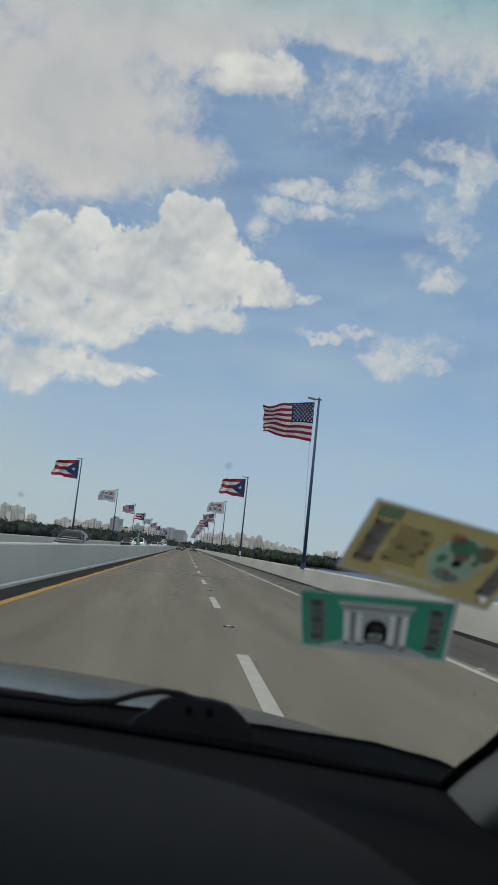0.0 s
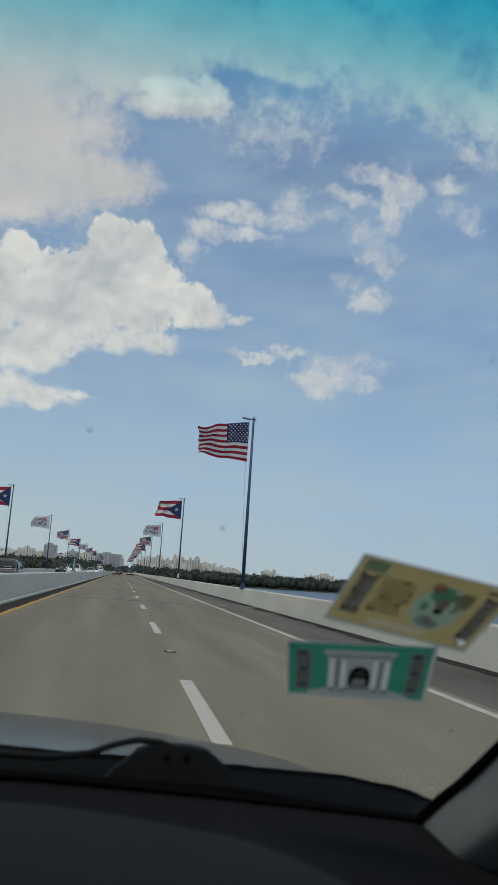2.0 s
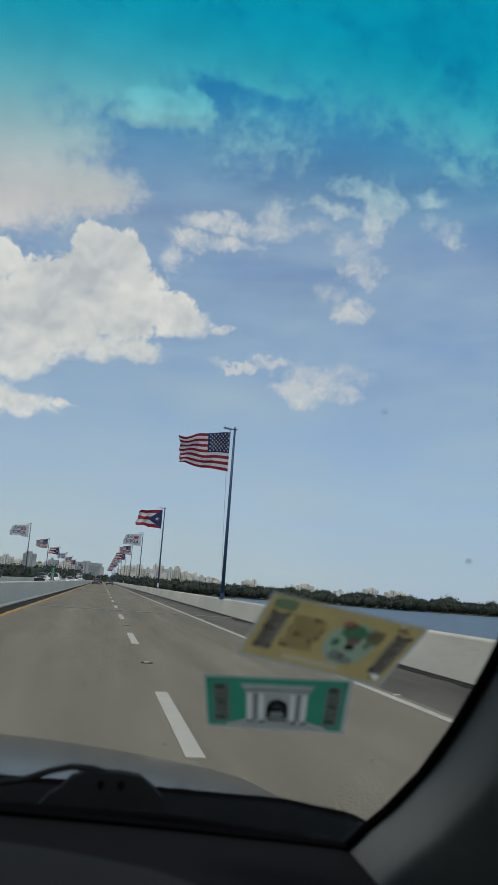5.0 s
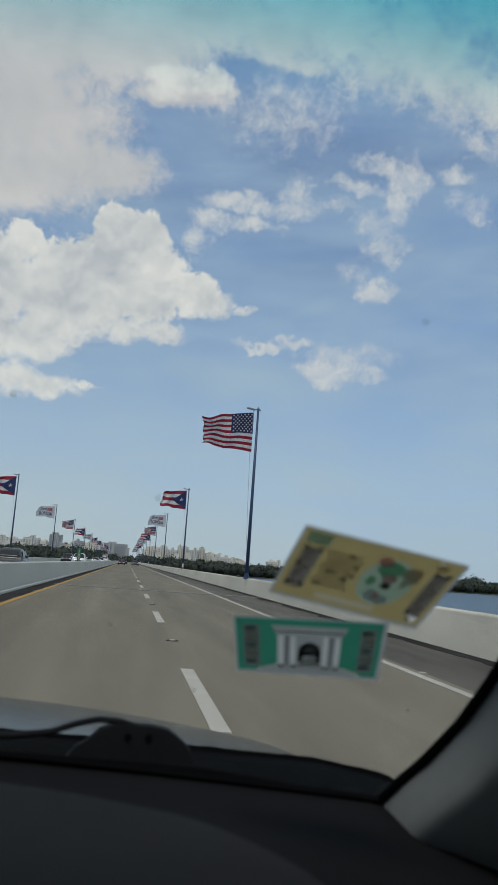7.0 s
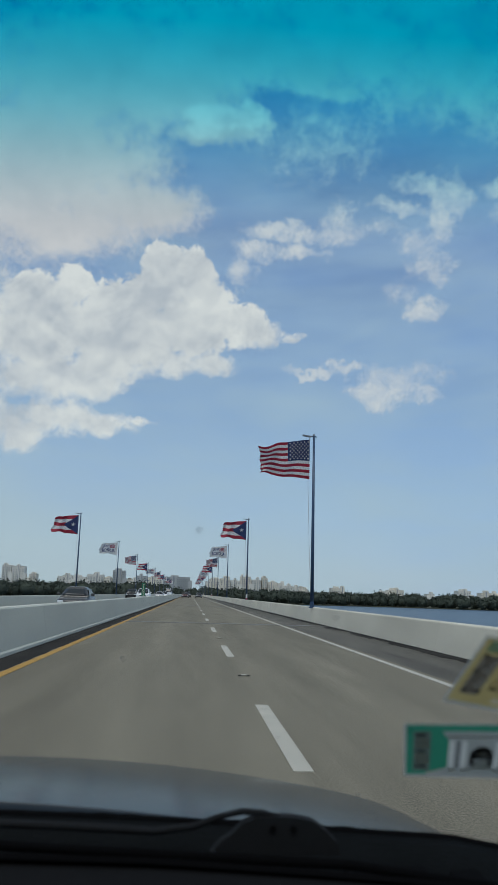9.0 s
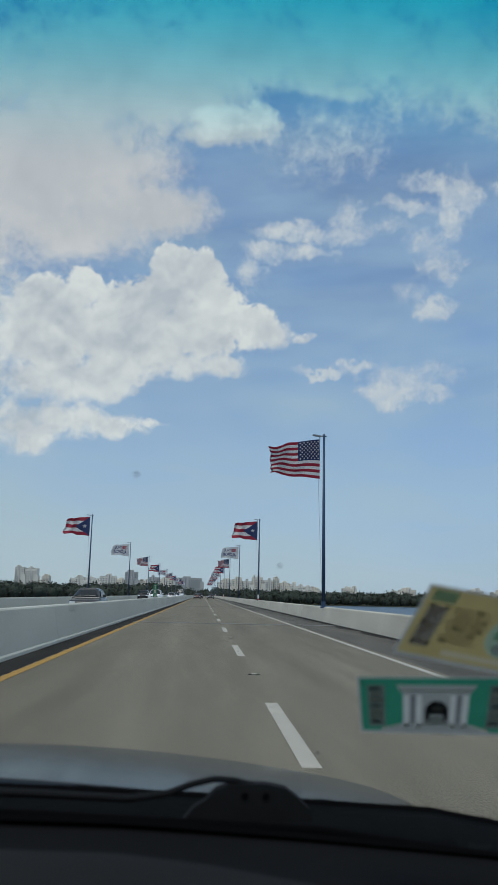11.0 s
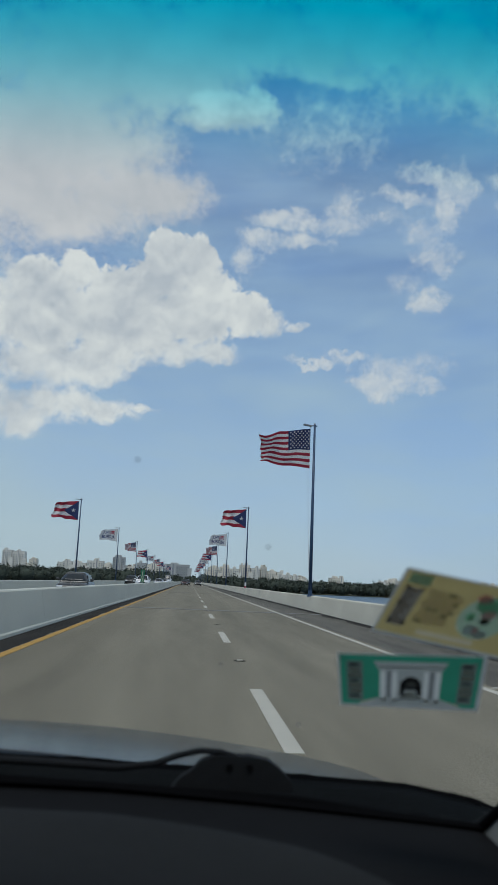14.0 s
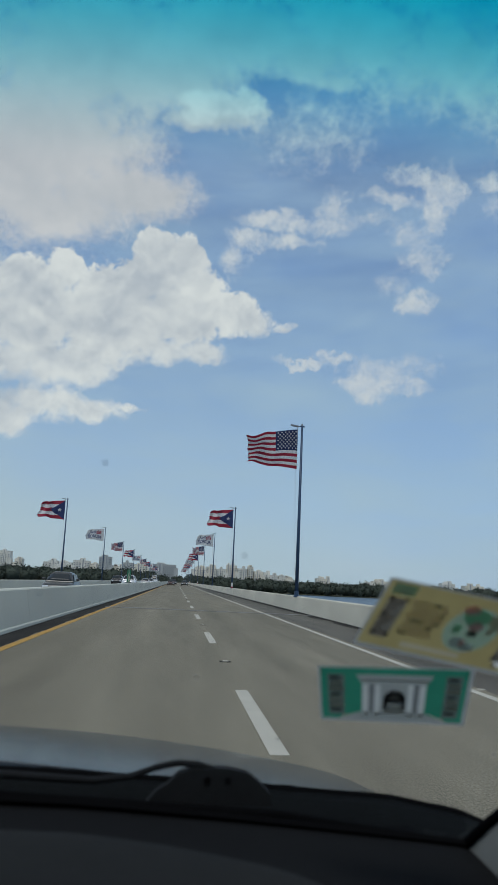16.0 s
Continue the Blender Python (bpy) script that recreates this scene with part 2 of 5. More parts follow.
def mat(name, a, b=None, scale=4.0, rough=0.6, metal=0.0, bump=0.0, bump_scale=None, stretch=(1, 1, 1), fine=None, per_object=0.0, spec=0.5, bump_depth=0.02, ior=1.5):
    """A surface of two colours mixed by coarse and fine noise, with relief; per_object varies its value from piece to piece."""
    m = bpy.data.materials.new(name)
    m.use_nodes = True
    t = m.node_tree
    p = t.nodes["Principled BSDF"]
    p.inputs["Roughness"].default_value, p.inputs["Metallic"].default_value = rough, metal
    p.inputs["Specular IOR Level"].default_value, p.inputs["IOR"].default_value = spec, ior
    b = b or tuple(x * 0.8 for x in a)
    tc = t.nodes.new("ShaderNodeTexCoord")
    mp = t.nodes.new("ShaderNodeMapping")
    mp.inputs["Scale"].default_value = stretch
    t.links.new(tc.outputs["Object"], mp.inputs[0])
    n1 = t.nodes.new("ShaderNodeTexNoise")
    n1.inputs["Scale"].default_value, n1.inputs["Detail"].default_value = scale, 5
    n2 = t.nodes.new("ShaderNodeTexNoise")
    n2.inputs["Scale"].default_value, n2.inputs["Detail"].default_value = fine or scale * 14, 3
    for n in (n1, n2):
        t.links.new(mp.outputs[0], n.inputs["Vector"])
    ad = t.nodes.new("ShaderNodeMath")
    ad.operation = "MULTIPLY_ADD"
    ad.inputs[1].default_value = 0.45
    t.links.new(n2.outputs["Fac"], ad.inputs[0])
    t.links.new(n1.outputs["Fac"], ad.inputs[2])
    ramp = t.nodes.new("ShaderNodeMapRange")
    ramp.inputs[1].default_value, ramp.inputs[2].default_value = 0.45, 1.0
    t.links.new(ad.outputs[0], ramp.inputs[0])
    mx = t.nodes.new("ShaderNodeMix")
    mx.data_type = "RGBA"
    mx.inputs[6].default_value, mx.inputs[7].default_value = (*a, 1), (*b, 1)
    t.links.new(ramp.outputs[0], mx.inputs[0])
    colour = mx.outputs[2]
    if per_object:
        oi = t.nodes.new("ShaderNodeObjectInfo")
        hs = t.nodes.new("ShaderNodeHueSaturation")
        vr = t.nodes.new("ShaderNodeMapRange")
        vr.inputs[3].default_value, vr.inputs[4].default_value = 1 - per_object, 1 + per_object
        t.links.new(oi.outputs["Random"], vr.inputs[0])
        t.links.new(vr.outputs[0], hs.inputs["Value"])
        t.links.new(colour, hs.inputs["Color"])
        colour = hs.outputs[0]
    t.links.new(colour, p.inputs["Base Color"])
    if bump:
        bp = t.nodes.new("ShaderNodeBump")
        bp.inputs["Strength"].default_value, bp.inputs["Distance"].default_value = bump, bump_depth
        nb = t.nodes.new("ShaderNodeTexNoise")
        nb.inputs["Scale"].default_value, nb.inputs["Detail"].default_value = bump_scale or scale * 10, 4
        t.links.new(mp.outputs[0], nb.inputs["Vector"])
        t.links.new(nb.outputs["Fac"], bp.inputs["Height"])
        t.links.new(bp.outputs[0], p.inputs["Normal"])
    return m


def road_mat(name, light, dark, tracks):
    """Worn pavement: long stains, wheel paths, speckled aggregate and small pits."""
    m = mat(name, light, dark, 0.30, 0.9, 0, 0.0, None, (1, 0.10, 1), fine=2.5, spec=0.2)
    t = m.node_tree
    p = t.nodes["Principled BSDF"]
    src = p.inputs["Base Color"].links[0].from_socket
    tc = t.nodes.new("ShaderNodeTexCoord")

    along = t.nodes.new("ShaderNodeMapping")
    along.inputs["Scale"].default_value = (1, 0.07, 1)
    t.links.new(tc.outputs["Object"], along.inputs[0])

    def nz(scale, detail, rough=0.6, drawn=False):
        n = t.nodes.new("ShaderNodeTexNoise")
        n.inputs["Scale"].default_value, n.inputs["Detail"].default_value, n.inputs["Roughness"].default_value = scale, detail, rough
        t.links.new(along.outputs[0] if drawn else tc.outputs["Object"], n.inputs["Vector"])
        return n.outputs["Fac"]

    def ramp(v, a, b, c, d):
        n = t.nodes.new("ShaderNodeMapRange")
        for i, x in ((1, a), (2, b), (3, c), (4, d)):
            n.inputs[i].default_value = x
        t.links.new(v, n.inputs[0])
        return n.outputs[0]

    def mul(a, b):
        n = t.nodes.new("ShaderNodeMath")
        n.operation = "MULTIPLY"
        t.links.new(a, n.inputs[0])
        t.links.new(b, n.inputs[1])
        return n.outputs[0]
    value = mul(ramp(nz(55, 3, 0.7), 0.34, 0.66, 0.42, 1.58), ramp(nz(1.6, 6, 0.65, True), 0.3, 0.7, 0.82, 1.16))
    value = mul(value, ramp(nz(120, 2), 0.35, 0.65, 0.72, 1.28))
    for x in tracks:
        sp = t.nodes.new("ShaderNodeSeparateXYZ")
        t.links.new(tc.outputs["Object"], sp.inputs[0])
        d = t.nodes.new("ShaderNodeMath")
        d.operation = "SUBTRACT"
        d.inputs[1].default_value = x
        t.links.new(sp.outputs["X"], d.inputs[0])
        ab = t.nodes.new("ShaderNodeMath")
        ab.operation = "ABSOLUTE"
        t.links.new(d.outputs[0], ab.inputs[0])
        value = mul(value, ramp(ab.outputs[0], 0.1, 0.75, 0.90, 1.0))
    hs = t.nodes.new("ShaderNodeHueSaturation")
    t.links.new(src, hs.inputs["Color"])
    t.links.new(value, hs.inputs["Value"])
    t.links.new(hs.outputs[0], p.inputs["Base Color"])
    bp = t.nodes.new("ShaderNodeBump")
    bp.inputs["Strength"].default_value, bp.inputs["Distance"].default_value = 0.30, 0.008
    t.links.new(nz(40, 4), bp.inputs["Height"])
    t.links.new(bp.outputs[0], p.inputs["Normal"])
    return m


M_ROAD = road_mat("worn_concrete_road", (0.243, 0.217, 0.160), (0.166, 0.148, 0.108), (-1.75, 0.0, 1.6, 3.2))
M_SHOULDER = road_mat("stained_asphalt", (0.180, 0.164, 0.134), (0.048, 0.044, 0.037), (5.6, 5.9))
M_GUTTER = mat("dirty_gutter", (0.052, 0.049, 0.044), (0.018, 0.017, 0.016), 1.6, 1.0, 0, 0.6, 25, (1, 0.2, 1), spec=0.08)
M_STUDPAD = mat("black_stud_pad", (0.03, 0.029, 0.028), None, 9, 0.9, spec=0.1)
M_JOINT = mat("joint_seal", (0.05, 0.05, 0.05), (0.09, 0.085, 0.08), 3, 0.8)
M_WHITE = mat("white_road_paint", (0.54, 0.505, 0.42), (0.38, 0.355, 0.295), 3.0, 0.8, 0, 0.3, 40, per_object=0.05)
M_YELLOW = mat("yellow_road_paint", (0.52, 0.29, 0.045), (0.34, 0.20, 0.045), 2.5, 0.8, 0, 0.3, 40)
M_CREAM = mat("cream_painted_concrete", (0.72, 0.67, 0.545), (0.49, 0.45, 0.365), 0.8, 0.8, 0, 0.25, 16, (1, 0.35, 1), per_object=0.04)
M_GREYCON = mat("grey_concrete", (0.60, 0.595, 0.505), (0.47, 0.465, 0.398), 0.7, 0.8, 0, 0.25, 16, (1, 0.35, 1), per_object=0.05)
M_POLE = mat("blue_pole_paint", (0.024, 0.062, 0.135), (0.016, 0.040, 0.088), 4, 0.45)
M_STEEL = mat("dull_steel", (0.32, 0.33, 0.34), (0.2, 0.2, 0.21), 8, 0.4, 0.9)
M_ROPE = mat("pale_rope", (0.55, 0.56, 0.58), None, 30, 0.8)
M_WATER = mat("lagoon_water", (0.040, 0.078, 0.115), (0.026, 0.052, 0.085), 0.03, 0.30, 0, 1.0, 0.6, (0.5, 1, 1), fine=0.4, spec=0.27, bump_depth=0.6)
M_LEAF = mat("mangrove_leaves", (0.052, 0.063, 0.050), (0.072, 0.085, 0.065), 0.12, 0.9, fine=0.9, spec=0.15)
M_TRUNK = mat("mangrove_wood", (0.10, 0.085, 0.07), None, 1.0, 0.9)
M_EARTH = mat("dark_shore_earth", (0.10, 0.095, 0.06), (0.06, 0.065, 0.035), 0.02, 0.9)
M_DASH = mat("black_soft_plastic", (0.0112, 0.0118, 0.0127), (0.0088, 0.0093, 0.0101), 6, 0.9, 0, 0.10, 700, spec=0.12, ior=1.2)
M_PANEL = mat("charcoal_grained_plastic", (0.0230, 0.0243, 0.0250), (0.0178, 0.0190, 0.0196), 6, 0.85, 0, 0.10, 700, spec=0.15, ior=1.2)
M_TRIM = mat("grey_pillar_fabric", (0.185, 0.193, 0.183), (0.155, 0.163, 0.154), 5, 0.85, 0, 0.12, 1500, spec=0.2)
M_RUBBER = mat("black_rubber", (0.0042, 0.0043, 0.0048), None, 8, 0.85, spec=0.08, ior=1.2)
M_COWL = mat("black_cowl_plastic", (0.0050, 0.0058, 0.0060), (0.0082, 0.0092, 0.0095), 9, 0.6, 0, 0.2, 200, spec=0.12, ior=1.10)
M_WIPER = mat("faded_black_wiper", (0.0165, 0.0178, 0.0195), (0.0115, 0.0125, 0.0138), 12, 0.85, spec=0.1)
M_HOOD = mat("blue_grey_metallic_paint", (0.024, 0.032, 0.040), (0.016, 0.023, 0.030), 2.2, 0.16, 0.0, spec=0.5, ior=1.145)
M_LINING = mat("pale_headlining", (0.42, 0.42, 0.40), None, 8, 0.9, 0, 0.2, 300)


def glass(name, tint=None, rough=0.0):
    """Clear thin glass; tint: the shade band's colour, from height lo to hi."""
    m = bpy.data.materials.new(name)
    m.use_nodes = True
    t = m.node_tree
    t.nodes.clear()
    tr = t.nodes.new("ShaderNodeBsdfTransparent")
    gl = t.nodes.new("ShaderNodeBsdfGlossy")
    gl.inputs["Roughness"].default_value = rough
    lw = t.nodes.new("ShaderNodeLayerWeight")
    pw = t.nodes.new("ShaderNodeMath")
    pw.operation = "POWER"
    pw.inputs[1].default_value = 4.0
    t.links.new(lw.outputs["Facing"], pw.inputs[0])
    fr = t.nodes.new("ShaderNodeMath")
    fr.operation = "MULTIPLY_ADD"
    fr.inputs[1].default_value, fr.inputs[2].default_value = 0.4, 0.012
    t.links.new(pw.outputs[0], fr.inputs[0])
    mx = t.nodes.new("ShaderNodeMixShader")
    t.links.new(fr.outputs[0], mx.inputs[0])
    t.links.new(tr.outputs[0], mx.inputs[1])
    t.links.new(gl.outputs[0], mx.inputs[2])
    t.links.new(mx.outputs[0], t.nodes.new("ShaderNodeOutputMaterial").inputs[0])
    if tint:
        tc = t.nodes.new("ShaderNodeTexCoord")
        sp = t.nodes.new("ShaderNodeSeparateXYZ")
        t.links.new(tc.outputs["Object"], sp.inputs[0])
        mr = t.nodes.new("ShaderNodeMapRange")
        mr.interpolation_type = "SMOOTHSTEP"
        mr.inputs[1].default_value, mr.inputs[2].default_value = tint[1], tint[2]
        t.links.new(sp.outputs["Z"], mr.inputs[0])
        cm = t.nodes.new("ShaderNodeMix")
        cm.data_type = "RGBA"
        cm.inputs[6].default_value, cm.inputs[7].default_value = (0.975, 0.985, 0.98, 1), (*tint[0], 1)
        t.links.new(mr.outputs[0], cm.inputs[0])
        t.links.new(cm.outputs[2], tr.inputs[0])
    else:
        tr.inputs[0].default_value = (0.92, 0.94, 0.94, 1)
    return m


def film(name, c, through_it=0.55):
    """Thin printed film: part of the daylight behind it comes through."""
    m = mat(name, c, tuple(x * 0.85 for x in c), 60, 0.6)
    t = m.node_tree
    out = t.nodes["Material Output"]
    p = t.nodes["Principled BSDF"]
    src = p.inputs["Base Color"].links[0].from_socket
    tl = t.nodes.new("ShaderNodeBsdfTranslucent")
    t.links.new(src, tl.inputs["Color"])
    mx = t.nodes.new("ShaderNodeMixShader")
    mx.inputs[0].default_value = through_it
    t.links.new(p.outputs[0], mx.inputs[1])
    t.links.new(tl.outputs[0], mx.inputs[2])
    t.links.new(mx.outputs[0], out.inputs[0])
    return m


M_RED = film("red_flag_cloth", (0.50, 0.042, 0.082), 0.45)
M_CLOTH = film("white_flag_cloth", (0.90, 0.89, 0.88), 0.45)
M_BLUE = film("navy_flag_cloth", (0.034, 0.055, 0.17), 0.30)
M_SCREEN = glass("shaded_windscreen_glass", ((0.035, 0.73, 0.88), 1.386, 1.448))
M_SIDE = glass("side_glass")

# ---- building helpers ----


def thing(name, at=(0, 0, 0), label="", category="", group="", kind=""):
    ob = new(name)
    ob.empty_display_size = 0.2
    ob.location = at
    return tagged(ob, label, category, group, kind)


def part(name, bm, material, parent=None, label="", smooth=False, kind=""):
    """Links a bmesh as one mesh object under parent. material: one, or a list for the faces' indices."""
    me = bpy.data.meshes.new(name)
    bmesh.ops.recalc_face_normals(bm, faces=bm.faces[:])
    bm.to_mesh(me)
    bm.free()
    for m in (material if isinstance(material, (list, tuple)) else [material]):
        me.materials.append(m)
    if smooth:
        me.polygons.foreach_set("use_smooth", [True] * len(me.polygons))
    ob = new(name, me)
    ob.parent = parent
    return tagged(ob, label, kind=kind)


def share(name, ob, at, parent=None, turn=0.0):
    """Another object on the same mesh."""
    o = new(name, ob.data)
    o.parent = parent
    o.location = at
    o.rotation_euler = (0, 0, turn)
    return o


def box(bm, lo, hi, bevel=0.0, seg=2):
    c = [(a + b) / 2 for a, b in zip(lo, hi)]
    s = [b - a for a, b in zip(lo, hi)]
    r = bmesh.ops.create_cube(bm, size=1, matrix=Matrix.Translation(c) @ Matrix.Diagonal((*s, 1)))
    if bevel:
        edges = list({e for v in r["verts"] for e in v.link_edges})
        bmesh.ops.bevel(bm, geom=edges, offset=bevel, segments=seg, profile=0.5, affect="EDGES")
    return bm


def boxed(lo, hi, bevel=0.0, seg=2):
    return box(bmesh.new(), lo, hi, bevel, seg)


def prism(bm, outline, a, b, axis="y"):
    """A closed outline drawn out from a to b along an axis. axis y: outline in x, z; x: in y, z; z: in x, y."""
    def at(p, w):
        return {"y": (p[0], w, p[1]), "x": (w, p[0], p[1]), "z": (p[0], p[1], w)}[axis]
    one = [bm.verts.new(at(p, a)) for p in outline]
    two = [bm.verts.new(at(p, b)) for p in outline]
    n = len(outline)
    for i in range(n):
        bm.faces.new((one[i], one[(i + 1) % n], two[(i + 1) % n], two[i]))
    bm.faces.new(one)
    bm.faces.new(two[::-1])
    return bm


def tube(bm, points, radii, sides=10):
    """A round bar along points; radii: one for each point."""
    rings = []
    for i, p in enumerate(points):
        p = Vector(p)
        a = Vector(points[max(i - 1, 0)])
        b = Vector(points[min(i + 1, len(points) - 1)])
        q = (b - a).to_track_quat("Z", "Y")
        rings.append([bm.verts.new(p + q @ Vector((math.cos(k * math.tau / sides), math.sin(k * math.tau / sides), 0)) * radii[i]) for k in range(sides)])
    for r, s in zip(rings, rings[1:]):
        for k in range(sides):
            bm.faces.new((r[k], r[(k + 1) % sides], s[(k + 1) % sides], s[k]))
    bm.faces.new(rings[0][::-1])
    bm.faces.new(rings[-1])
    return bm


def slab(f, us, vs, off):
    """A curved plate with thickness: f(u, v) gives the outer face, off the way to the inner face."""
    bm = bmesh.new()
    off = Vector(off)
    top = [[bm.verts.new(Vector(f(u, v))) for v in vs] for u in us]
    low = [[bm.verts.new(Vector(f(u, v)) + off) for v in vs] for u in us]
    n, m = len(us), len(vs)
    for i in range(n - 1):
        for j in range(m - 1):
            bm.faces.new((top[i][j], top[i + 1][j], top[i + 1][j + 1], top[i][j + 1]))
            bm.faces.new((low[i][j], low[i][j + 1], low[i + 1][j + 1], low[i + 1][j]))
    for i in range(n - 1):
        bm.faces.new((top[i][0], low[i][0], low[i + 1][0], top[i + 1][0]))
        bm.faces.new((top[i][-1], top[i + 1][-1], low[i + 1][-1], low[i][-1]))
    for j in range(m - 1):
        bm.faces.new((top[0][j], top[0][j + 1], low[0][j + 1], low[0][j]))
        bm.faces.new((top[-1][j], low[-1][j], low[-1][j + 1], top[-1][j + 1]))
    return bm


def span(a, b, n):
    return [a + (b - a) * i / n for i in range(n + 1)]


def lerp(x, knots):
    """Straight-line interpolation through (x, y) knots."""
    if x <= knots[0][0]:
        return knots[0][1]
    for (a, p), (b, q) in zip(knots, knots[1:]):
        if x <= b:
            return p + (q - p) * (x - a) / (b - a)
    return knots[-1][1]

# ---- the bridge ----
Y0, Y1 = -160.0, 640.0
X_YELLOW, X_DASH, X_LINE, X_SHOULDER, X_RIGHT = -2.78, 0.83, 3.90, 4.10, 6.10
X_MED_R, X_MED_L, X_LEFT = -3.42, -4.10, -12.45

road = tagged(part("road", boxed((X_MED_R + 0.02, Y0, -1.1), (X_SHOULDER, Y1, 0)), M_ROAD), "worn tan-grey concrete carriageway of a long bridge", "road", kind="structure")
shoulder = tagged(part("pavement_shoulder", boxed((X_SHOULDER, Y0, -1.1), (X_RIGHT + 0.5, Y1, -0.002)), M_SHOULDER), "dark stained asphalt shoulder beside the barrier", "road", kind="structure")
road_2 = tagged(part("road_opposite", boxed((X_LEFT - 0.5, Y0, -1.1), (X_MED_L - 0.02, Y1, 0)), M_ROAD), "worn concrete carriageway for oncoming traffic", "road", kind="structure")
gutter = tagged(part("gutter", boxed((X_MED_R - 0.1, Y0, -0.2), (X_YELLOW - 0.26, Y1, 0.005)), M_GUTTER), "dark dirt strip along the median barrier", "gutter", kind="structure")

line_y = part("yellow_line", boxed((X_YELLOW - 0.075, Y0, -0.01), (X_YELLOW + 0.075, Y1, 0.006)), M_YELLOW, road, "solid yellow edge line")
line_w = part("white_line", boxed((X_LINE - 0.065, Y0, -0.01), (X_LINE + 0.065, Y1, 0.006)), M_WHITE, road, "solid white edge line")
dash = part("lane_dash", boxed((-0.075, 0, -0.01), (0.075, 3.5, 0.006)), M_WHITE, road)
dash.location = (X_DASH, 6.05, 0)
for k in range(-4, 40):
    if k:
        share("lane_dash", dash, (X_DASH, 6.05 + 10.6 * k, 0), road)
for k in range(-4, 40):
    share("lane_dash", dash, (-8.3, 3.0 + 10.6 * k, 0), road_2)
bm = bmesh.new()
prism(bm, [(-0.05, 0), (-0.036, 0.018), (0.036, 0.018), (0.05, 0)], -0.05, 0.05)
pad = part("stud_pad", tube(bmesh.new(), [(0, 0, -0.004), (0, 0, 0.004)], [0.10, 0.095], 12), M_STUDPAD, road, "black pad under a reflector")
pad.location = (X_DASH + 0.02, 12.9, 0.004)
for k in range(-2, 14):
    if k:
        share("stud_pad", pad, (X_DASH + 0.02, 12.9 + 10.6 * k, 0.004), road)
stud = part("road_stud", bm, M_WHITE, road, "small white raised reflector")
stud.location = (X_DASH + 0.02, 12.9, 0)
for k in range(-2, 14):
    if k:
        share("road_stud", stud, (X_DASH + 0.02, 12.9 + 10.6 * k, 0), road)
    share("road_stud", stud, (X_LINE + 0.16, 10.4 + 21.2 * k, 0), road)
M_RAILSTEEL = mat("worn_joint_steel", (0.33, 0.33, 0.32), (0.22, 0.22, 0.215), 3, 0.6, 0.2)
M_HEADER = mat("joint_header_concrete", (0.150, 0.138, 0.112), (0.095, 0.087, 0.072), 1.4, 0.9, 0, 0.4, 30, spec=0.2)
for y in (35.0, 83.0, 131.0, 179.0, 227.0):
    for a, b, top, m, name in ((-0.46, -0.16, 0.004, M_HEADER, "joint_header"), (-0.15, -0.03, 0.010, M_RAILSTEEL, "joint_rail"), (-0.03, 0.03, 0.002, M_JOINT, "joint_seal"), (0.03, 0.15, 0.010, M_RAILSTEEL, "joint_rail"), (0.16, 0.46, 0.004, M_HEADER, "joint_header")):
        part(name, boxed((X_MED_R + 0.46, y + a, -0.01), (X_RIGHT - 0.1, y + b, top)), m, road)

def grime(x, s):
    return (X_RIGHT + 0.02 - (0.40 + 0.34 * noise.noise(Vector((0, x * 0.35, 2))) + 0.16 * noise.noise(Vector((5, x * 1.7, 2)))) * s, x, 0.004 + 0.002 * s)


def median_grime(x, s):
    edge = X_YELLOW - 0.105 + 0.08 * noise.noise(Vector((3, x * 0.6, 5))) + 0.07 * noise.noise(Vector((8, x * 2.6, 5))) + 0.03 * noise.noise(Vector((8, x * 9, 1)))
    return (X_MED_R + 0.1 + (min(edge, X_YELLOW - 0.085) - X_MED_R - 0.1) * s, x, 0.007 - 0.003 * s)


tagged(part("median_grime_strip", slab(median_grime, span(-10, 150, 900), [0, 1], (0, 0, -0.05)), M_GUTTER), "crumbly dark dirt along the yellow line", "dirt", kind="structure")
tagged(part("grime_strip", slab(grime, span(0, 160, 400), [0, 1], (0, 0, -0.05)), M_GUTTER), "dark dirt and weeds along the barrier foot", "dirt", kind="structure")

# barriers: cast sections end to end, each with its own joint
SECTION = 12.0


def barrier(name, outline, material, x, label):
    base = thing(name, (x, 0, 0), label, "barrier", kind="structure")
    bm = prism(bmesh.new(), outline, 0.006, SECTION - 0.006)
    first = part("barrier_section", bm, material, base)
    first.location = (0, Y0, 0)
    for k in range(1, int((Y1 - Y0) / SECTION)):
        share("barrier_section", first, (0, Y0 + k * SECTION, 0), base)
    return base


RAIL = [(0.0, 0.0), (0.02, 0.08), (0.16, 0.69), (0.175, 0.715), (0.20, 0.73), (0.42, 0.73), (0.44, 0.70), (0.44, -0.6), (0.0, -0.6)]
MEDIAN = [(0.0, 0.0), (-0.01, 0.06), (-0.05, 0.09), (-0.20, 0.85), (-0.225, 0.88), (-0.455, 0.88), (-0.48, 0.85), (-0.63, 0.09), (-0.67, 0.06), (-0.68, 0.0), (-0.68, -0.6), (0, -0.6)]
barrier("wall_right_barrier", RAIL, M_CREAM, X_RIGHT, "cream concrete bridge barrier with grime along its foot")
barrier("wall_median_barrier", MEDIAN, M_GREYCON, X_MED_R, "long grey concrete median barrier between the carriageways")
barrier("wall_left_barrier", [(-x, z) for x, z in RAIL], M_GREYCON, X_LEFT, "pale grey concrete barrier on the far bridge edge")

